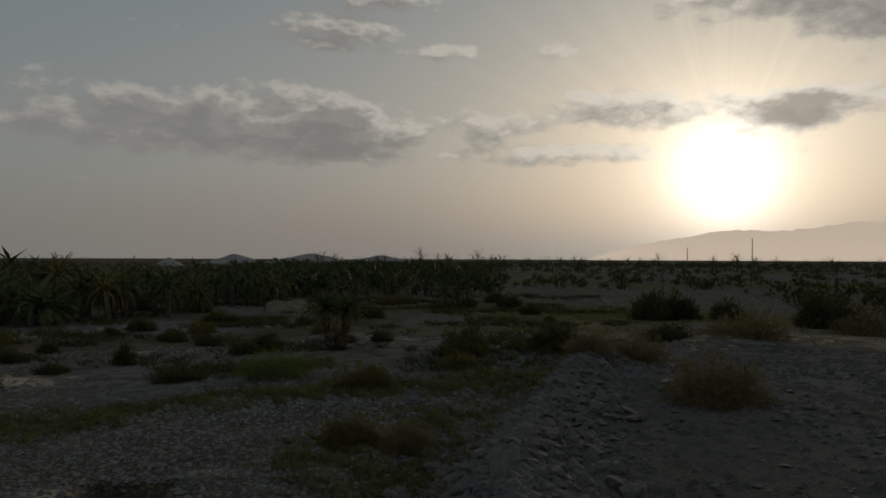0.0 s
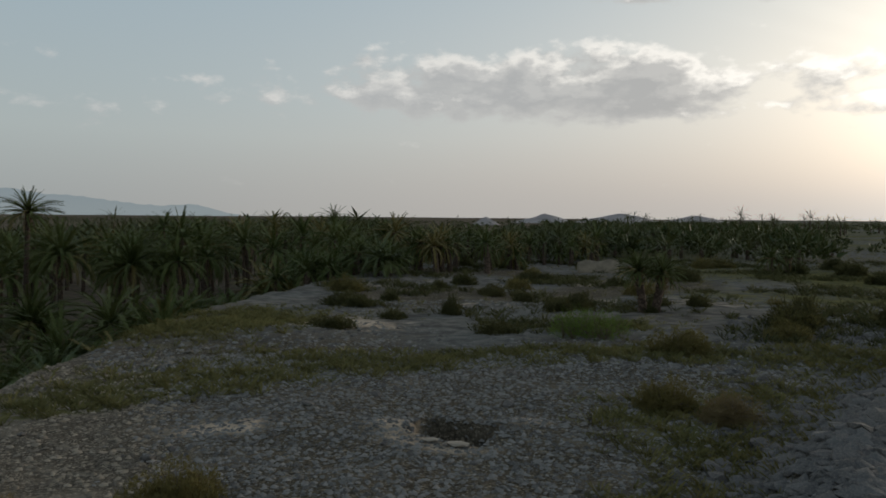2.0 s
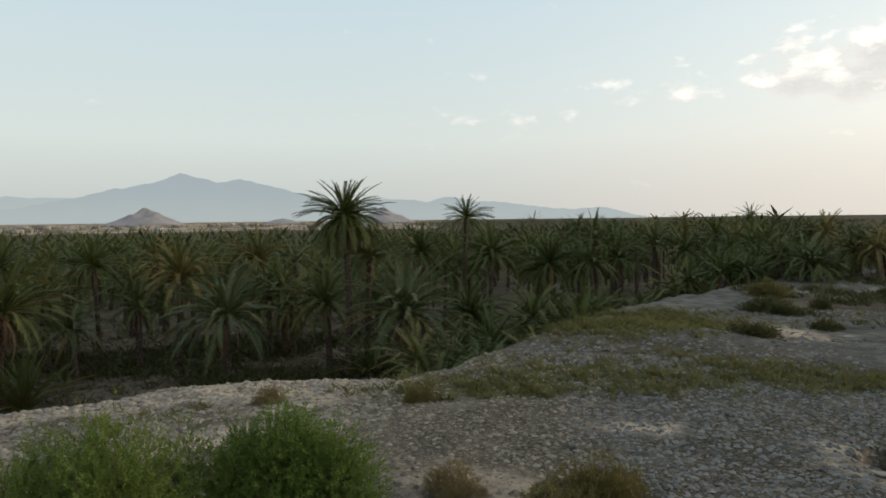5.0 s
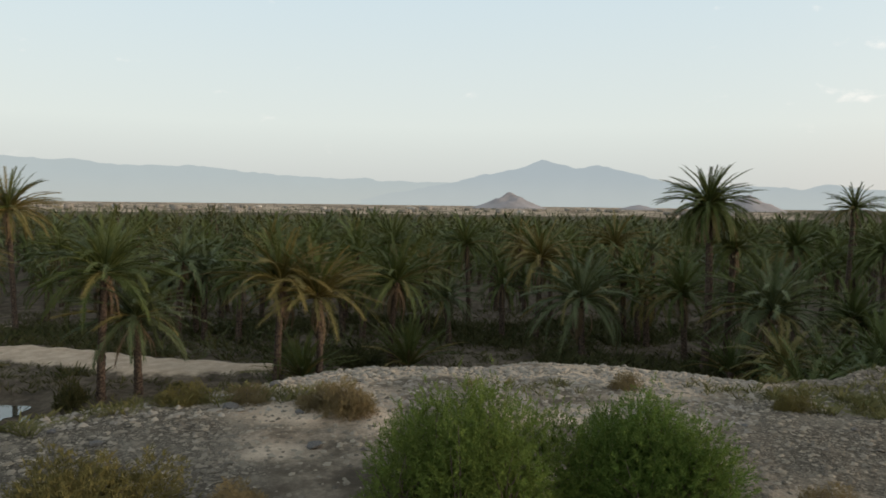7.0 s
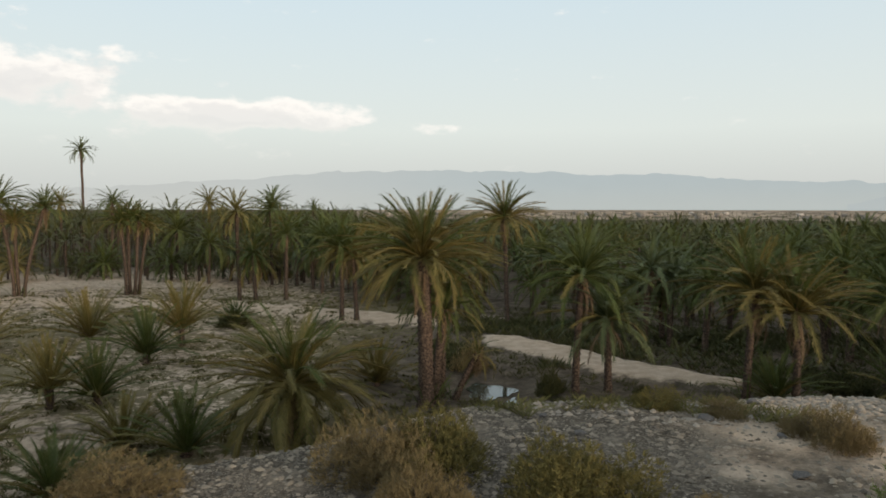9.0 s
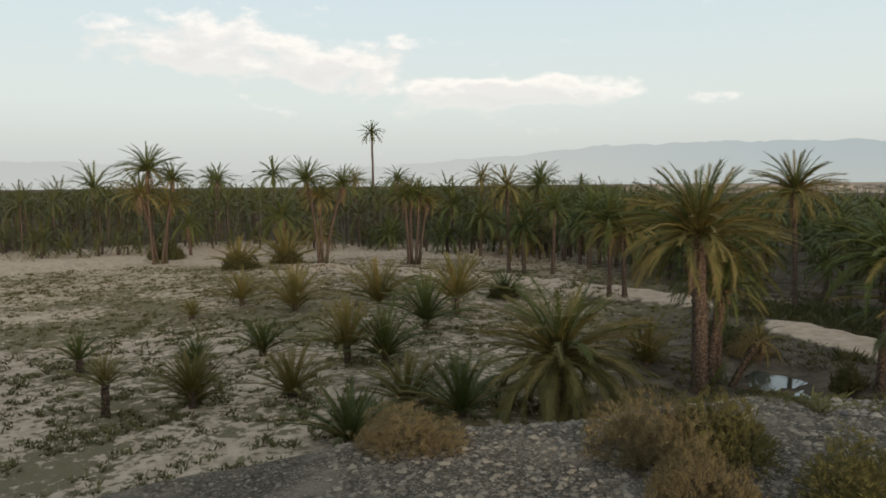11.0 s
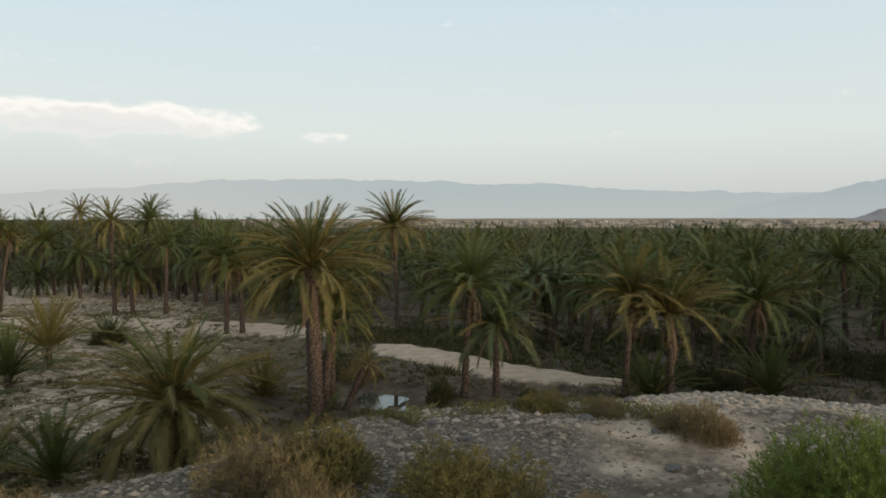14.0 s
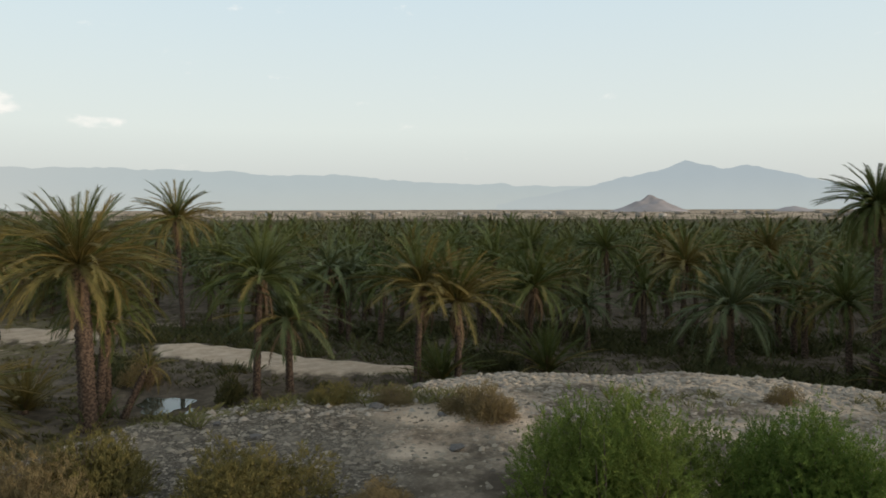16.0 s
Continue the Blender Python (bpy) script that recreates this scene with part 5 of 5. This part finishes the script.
def shingle(count, az0, az1, r0, r1, small, large, keep, name, label, seed, mat=None):
    spots, rnd = scatter(count, az0, az1, r0, r1, keep, seed)
    n = len(spots)
    base = np.array([[1, 0, 0], [0.3, 0.9, 0.05], [-0.85, 0.55, 0], [-0.8, -0.6, 0], [0.4, -0.9, 0], [0.1, 0, 0.8], [0, 0.1, -0.5]])
    t = np.array([[0, 1, 5], [1, 2, 5], [2, 3, 5], [3, 4, 5], [4, 0, 5]])
    size = small + (large - small) * rnd.uniform(0, 1, n) ** 2.5
    a = rnd.uniform(0, 2 * np.pi, n)
    v = base[None, :6] * (1 + rnd.uniform(-0.3, 0.3, (n, 6, 3))) * size[:, None, None] * np.array([1, 0.75, 0.65])
    c, s = np.cos(a)[:, None], np.sin(a)[:, None]
    v = np.stack([v[..., 0] * c - v[..., 1] * s, v[..., 0] * s + v[..., 1] * c, v[..., 2] + v[..., 0] * rnd.uniform(-0.35, 0.35, (n, 1))], -1) + spots[:, None]
    tris = (t[None] + (np.arange(n) * 6)[:, None, None]).reshape(-1, 3)
    return tagged(new(name, mesh_of(name, v.reshape(-1, 3), tris, mat or STONE)), label, "gravel", kind="stuff")


shingle(45000, 44, 150, 8, 24, 0.028, 0.11, lambda x, y: np.clip(cover_at(x, y)[0] * 1.3 - 0.25, 0, 1) * np.clip(1.2 - slate_at(x, y), 0, 1), "tan_gravel", "loose tan and grey chips near the valley edge", 37)
shingle(90000, -6, 70, 8, 24, 0.028, 0.11, lambda x, y: np.clip(cover_at(x, y)[0] * 1.3 - 0.25, 0, 1) * np.clip(1.6 * slate_at(x, y), 0, 1) * 0.75, "gravel", "loose dark grey angular gravel on the terrace", 31, SLATE)
shingle(26000, -10, 50, 22, 40, 0.05, 0.16, lambda x, y: np.clip(cover_at(x, y)[0] * 1.3 - 0.2, 0, 1), "far_gravel", "grey shingle farther out on the terrace", 32, SLATE)
shingle(14000, -34, 3, 8, 34, 0.04, 0.2, lambda x, y: 0.35 + 0.5 * value_noise(x, y, 2, 26), "rubble", "broken grey stones scattered over bare dirt", 33, DARK_STONE)
shingle(20000, -16, 8, 8.5, 30, 0.06, 0.27, lambda x, y: np.exp(-(((polar(x, y)[0] - np.interp(polar(x, y)[1], [8, 13.3, 18.8, 28.4, 36], [4, 1.5, -4, -10, -16])) * polar(x, y)[1] / 57 + 1.3) / 1.5) ** 2), "bank_rubble", "heaped flat dark stones along the terrace bank", 36, DARK_STONE)
shingle(6000, 60, 112, 15, 20.5, 0.04, 0.14, lambda x, y: 0.2 + 0.8 * value_noise(x, y, 1.2, 27), "rim_stones", "pale stones along the crumbling terrace edge", 34, PALE)
shapes = [stone_shape(k, 0.36 + 0.06 * k) for k in range(6)]
rnd = random.Random(9)
count = 0
while count < 290:
    if count < 230:
        r = rnd.uniform(9.2, 20)
        az = np.interp(r, [8, 13.3, 18.8, 28.4], [4, 1.5, -4, -10]) - rnd.uniform(-1.0, 3.6) * 57 / r
    else:
        az, r = rnd.uniform(-32, 112), rnd.uniform(10, 26)
        if r > np.interp(az, EDGE_AZ, EDGE_R) - 0.5:
            continue
    size = rnd.uniform(0.09, 0.30) if count < 230 else rnd.uniform(0.08, 0.2)
    x, y, z = on(az, r)
    part("stone", shapes[count % 6], ground, pose(x, y, z + size * 0.15, rnd.uniform(-20, 20), rnd.uniform(-20, 20), rnd.uniform(0, 360)) @ Matrix.Scale(size, 4))
    count += 1


spots, rnd_np = scatter(9000, 60, 104, 16, 21, lambda x, y: np.clip(2.4 * value_noise(x, y, 1.4, 29) - 0.75, 0, 1) * np.exp(-(((polar(x, y)[1] - np.interp(polar(x, y)[0], EDGE_AZ, EDGE_R) + 0.5) / 0.55) ** 2)), 35)
pieces = []
for k, p in enumerate(spots):
    pick = np.array([v.co[:] for v in shapes[k % 6].vertices])
    faces = np.array([f.vertices[:] for f in shapes[k % 6].polygons])
    a, size = rnd_np.uniform(0, 6.28), rnd_np.uniform(0.03, 0.12)
    c, s = math.cos(a), math.sin(a)
    pieces.append((np.stack([pick[:, 0] * c - pick[:, 1] * s, pick[:, 0] * s + pick[:, 1] * c, pick[:, 2]], -1) * size + p + (0, 0, size * 0.2), faces))
tagged(new("rim_rubble", mesh_of("rim_rubble", *join(pieces), PALE)), "pale crumbling limestone rubble along the terrace edge", "gravel", kind="stuff")


for az, r, size in ((-20.5, 38.7, 0.42), (-21.6, 37.2, 0.3), (-16.8, 22.5, 0.24)):
    ob = new("rock", shapes[1].copy())
    ob.data.materials[0] = PALE
    x, y, z = on(az, r)
    ob.matrix_world = pose(x, y, z + size * 0.2, 8, -6, az * 9) @ Matrix.Scale(size, 4)
    tagged(ob, "pale grey boulder lying on bare dirt", "rock")


for az, r, size in ((23.0, 14.62, 0.3), (25.2, 14.8, 0.22), (21.0, 14.9, 0.2)):
    x, y, z = on(az, r)
    slab = part("stone", shapes[0].copy(), ground, pose(x, y, z + 0.04, 4, 5, az * 7) @ Matrix.Diagonal((size, size * 0.7, size * 0.5, 1)))
    slab.data.materials[0] = PALE


# ---- water, tracks, wall, mast ----
def puddle(az, r, rx, ry, level):
    cx, cy = spot_at(az, r)
    a = np.linspace(0, 2 * np.pi, 48, endpoint=False)
    wob = 1 + 0.18 * np.sin(3 * a + 1) + 0.1 * np.sin(7 * a)
    v = np.stack([np.cos(a) * rx * wob, np.sin(a) * ry * wob, 0 * a], -1)
    v = np.concatenate([[[0, 0, 0]], v])
    t = np.array([[0, 1 + k, 1 + (k + 1) % 48] for k in range(48)])
    ob = new("water", mesh_of("water", v, t, WATER))
    ob.matrix_world = pose(float(cx), float(cy), level, 0, 0, az)
    return tagged(ob, "shallow dark still pool below the palms", "water", kind="structure")


puddle(115.4, 42.6, 1.4, 1.8, LOW - 0.4)
puddle(112.6, 40.0, 1.0, 1.3, LOW - 0.405)


def mast(az, r, tall, wide):
    """A lattice mast: three legs with cross braces."""
    ob = thing("radio_mast", pose(*on(az, r)), "thin steel lattice radio mast on the plain", "mast")
    corners = [(wide * math.cos(a), wide * math.sin(a)) for a in (0.3, 2.4, 4.5)]
    for cx, cy in corners:
        part("leg", mesh_of("leg", *tube([(cx, cy, 0), (cx * 0.35, cy * 0.35, tall)], [0.35, 0.25], 5), STEEL), ob)
    braces = []
    for k in range(14):
        z0, z1 = tall * k / 14, tall * (k + 1) / 14
        f0, f1 = 1 - 0.65 * k / 14, 1 - 0.65 * (k + 1) / 14
        for i in range(3):
            p, q = corners[i], corners[(i + 1) % 3]
            braces.append(tube([(p[0] * f0, p[1] * f0, z0), (q[0] * f1, q[1] * f1, z1)], [0.14, 0.14], 4))
    part("bracing", mesh_of("bracing", *join(braces), STEEL), ob)
    return ob


mast(-23.1, 1500, 48, 1.2)
mast(-18.6, 1900, 36, 1.2)


def adobe_wall(az, r, long, tall):
    """A weathered mud wall with a broken crest."""
    n = 24
    s = np.linspace(-long / 2, long / 2, n)
    crest = tall * (0.45 + 0.55 * value_noise(s, 0 * s, 0.9, 40))
    rows = []
    for k in range(n):
        rows.append([(s[k], -0.25, -0.3), (s[k], -0.17, crest[k]), (s[k], 0.17, crest[k] - 0.04), (s[k], 0.25, -0.3)])
    v = np.array(rows).reshape(-1, 3)
    t = []
    for k in range(n - 1):
        for j in range(3):
            a = k * 4 + j
            t += [[a, a + 4, a + 5], [a, a + 5, a + 1]]
    t += [[0, 1, 2], [0, 2, 3], [n * 4 - 4, n * 4 - 2, n * 4 - 3], [n * 4 - 4, n * 4 - 1, n * 4 - 2]]
    ob = new("mud_wall", mesh_of("mud_wall", v, np.array(t), ADOBE))
    ob.matrix_world = pose(*on(az, r), 0, 0, az + 8)
    return tagged(ob, "ruined low adobe wall with a broken crest", "wall")


adobe_wall(12.2, 62.7, 3.4, 1.2)


def track(points, width, name, label):
    """A worn pale track laid just over the ground."""
    az, r = np.array(points).T
    s = np.linspace(0, len(az) - 1, 70)
    az, r = np.interp(s, np.arange(len(az)), az), np.interp(s, np.arange(len(r)), r)
    x, y = spot_at(az, r)
    d = np.stack([np.gradient(x), np.gradient(y)], -1)
    d /= np.linalg.norm(d, axis=1, keepdims=True)
    n = np.stack([-d[:, 1], d[:, 0]], -1)
    w2 = width / 2 * (0.8 + 0.4 * value_noise(x, y, 3, 41))
    rows = []
    for f in (-1, 0, 1):
        px, py = x + n[:, 0] * w2 * f, y + n[:, 1] * w2 * f
        rows.append(np.stack([px, py, height(px, py) + 0.05], -1))
    v = np.stack(rows, 1).reshape(-1, 3)
    t = []
    for k in range(69):
        for j in range(2):
            a = k * 3 + j
            t += [[a, a + 1, a + 4], [a, a + 4, a + 3]]
    return tagged(new(name, mesh_of(name, v, np.array(t), TRACK, True)), label, "track", kind="structure")


track([(-23.4, 52), (-23.2, 61), (-23.9, 80), (-25.0, 96)], 0.3, "road_rut", "pale wheel rut across the field")
track([(-24.2, 54), (-24.1, 61), (-24.6, 80), (-25.7, 96)], 0.3, "road_rut", "pale wheel rut across the field")
track([(-8.5, 160), (-12, 165), (-17, 185), (-21, 215), (-26, 250)], 3.5, "road", "pale dirt road across the plain")
track([(-9.5, 140), (-10.5, 105), (-12.3, 80), (-13.5, 68)], 0.8, "footpath", "pale footpath along the field edge")


# ---- village and far hills ----
def house(az, r, wide, deep, tall, turn, pale):
    """A flat-roofed mud house: walls, parapet roof, door and windows."""
    ob = thing("village_house", pose(*on(az, r), 0, 0, turn), "flat-roofed pale village house beyond the palms", "house", "village houses")
    skin = LIMEWASH if pale else HOUSE_MUD

    def block(name, a, b, mat):
        v = np.array([[x, y, z] for x in (a[0], b[0]) for y in (a[1], b[1]) for z in (a[2], b[2])], float)
        t = np.array([[0, 1, 3], [0, 3, 2], [4, 6, 7], [4, 7, 5], [0, 4, 5], [0, 5, 1], [2, 3, 7], [2, 7, 6], [1, 5, 7], [1, 7, 3], [0, 2, 6], [0, 6, 4]])
        return part(name, mesh_of(name, v, t, mat), ob)

    block("wall", (-wide / 2, -deep / 2, -0.5), (wide / 2, deep / 2, tall), skin)
    block("roof", (-wide / 2 - 0.15, -deep / 2 - 0.15, tall), (wide / 2 + 0.15, deep / 2 + 0.15, tall + 0.5), skin)
    block("door", (-0.5, -deep / 2 - 0.06, 0), (0.5, -deep / 2 + 0.1, 2.1), OPENING)
    for f in (-0.32, 0.3):
        block("window", (wide * f - 0.5, -deep / 2 - 0.06, 1.2), (wide * f + 0.5, -deep / 2 + 0.1, 2.3), OPENING)
    return ob


rnd = random.Random(21)
for _ in range(70):
    az, r = rnd.uniform(60, 124), rnd.uniform(680, 1400)
    house(az, r, rnd.uniform(6, 15), rnd.uniform(6, 12), rnd.uniform(2.8, 5), az + rnd.uniform(-25, 25), rnd.random() < 0.2)


def hill(az, r, half, tall, seed, label, peak=0.0):
    """A bare rocky hill."""
    n = 40
    g = np.linspace(-1, 1, n)
    u, v = np.meshgrid(g, g)
    d = np.sqrt(u ** 2 + v ** 2)
    z = tall * (np.clip(1 - d, 0, 1) ** 1.15 * (0.85 + 0.3 * value_noise(u, v, 0.3, seed)) + peak * np.exp(-((d / 0.12) ** 2)) + 0.12 * np.clip(1 - d, 0, 1) * (value_noise(u, v, 0.1, seed + 1) - 0.5)) - 3
    pts = np.stack([u * half, v * half, z], -1).reshape(-1, 3)
    i, j = np.meshgrid(np.arange(n - 1), np.arange(n - 1), indexing="ij")
    k = (i * n + j).ravel()
    t = np.concatenate([np.stack([k, k + 1, k + n + 1], -1), np.stack([k, k + n + 1, k + n], -1)])
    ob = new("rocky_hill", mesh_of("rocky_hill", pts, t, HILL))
    ob.matrix_world = pose(*on(az, r), 0, 0, az)
    return tagged(ob, label, "hill", kind="structure")


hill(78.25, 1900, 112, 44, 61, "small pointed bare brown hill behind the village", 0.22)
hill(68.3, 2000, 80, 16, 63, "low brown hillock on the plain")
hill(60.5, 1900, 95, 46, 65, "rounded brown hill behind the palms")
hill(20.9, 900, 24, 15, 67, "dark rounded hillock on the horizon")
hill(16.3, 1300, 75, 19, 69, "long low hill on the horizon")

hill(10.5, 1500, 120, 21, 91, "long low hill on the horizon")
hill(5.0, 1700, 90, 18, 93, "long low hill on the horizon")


def far_range(az, el, r, mat, name, label, seed, rough=0.2):
    """A mountain crest at the end of the plain, as a slope facing the viewer."""
    a = np.arange(az[0], az[-1], 0.1)
    e = np.interp(a, az, el)
    e = e + rough * (value_noise(a, 0 * a, 1.3, seed) - 0.5) + rough * 0.6 * (value_noise(a, 0 * a, 0.45, seed + 1) - 0.5)
    e = np.maximum(e, -0.15)
    rows = []
    for f, back in ((0.0, -250), (0.55, -120), (1.0, 0)):
        x, y = spot_at(a, r + back)
        top = EYE + (r + back) * np.tan(np.radians(e * 0.92))
        rows.append(np.stack([x, y, -12 + (top + 12) * f * (1 if f == 1.0 else 0.9 + 0.2 * value_noise(a, 0 * a, 0.8, seed + 2))], -1))
    v = np.stack(rows, 1).reshape(-1, 3)
    t = []
    for k in range(len(a) - 1):
        for j in range(2):
            q = k * 3 + j
            t += [[q, q + 3, q + 4], [q, q + 4, q + 1]]
    return tagged(new(name, mesh_of(name, v, np.array(t), mat, True)), label, "mountains", kind="structure")


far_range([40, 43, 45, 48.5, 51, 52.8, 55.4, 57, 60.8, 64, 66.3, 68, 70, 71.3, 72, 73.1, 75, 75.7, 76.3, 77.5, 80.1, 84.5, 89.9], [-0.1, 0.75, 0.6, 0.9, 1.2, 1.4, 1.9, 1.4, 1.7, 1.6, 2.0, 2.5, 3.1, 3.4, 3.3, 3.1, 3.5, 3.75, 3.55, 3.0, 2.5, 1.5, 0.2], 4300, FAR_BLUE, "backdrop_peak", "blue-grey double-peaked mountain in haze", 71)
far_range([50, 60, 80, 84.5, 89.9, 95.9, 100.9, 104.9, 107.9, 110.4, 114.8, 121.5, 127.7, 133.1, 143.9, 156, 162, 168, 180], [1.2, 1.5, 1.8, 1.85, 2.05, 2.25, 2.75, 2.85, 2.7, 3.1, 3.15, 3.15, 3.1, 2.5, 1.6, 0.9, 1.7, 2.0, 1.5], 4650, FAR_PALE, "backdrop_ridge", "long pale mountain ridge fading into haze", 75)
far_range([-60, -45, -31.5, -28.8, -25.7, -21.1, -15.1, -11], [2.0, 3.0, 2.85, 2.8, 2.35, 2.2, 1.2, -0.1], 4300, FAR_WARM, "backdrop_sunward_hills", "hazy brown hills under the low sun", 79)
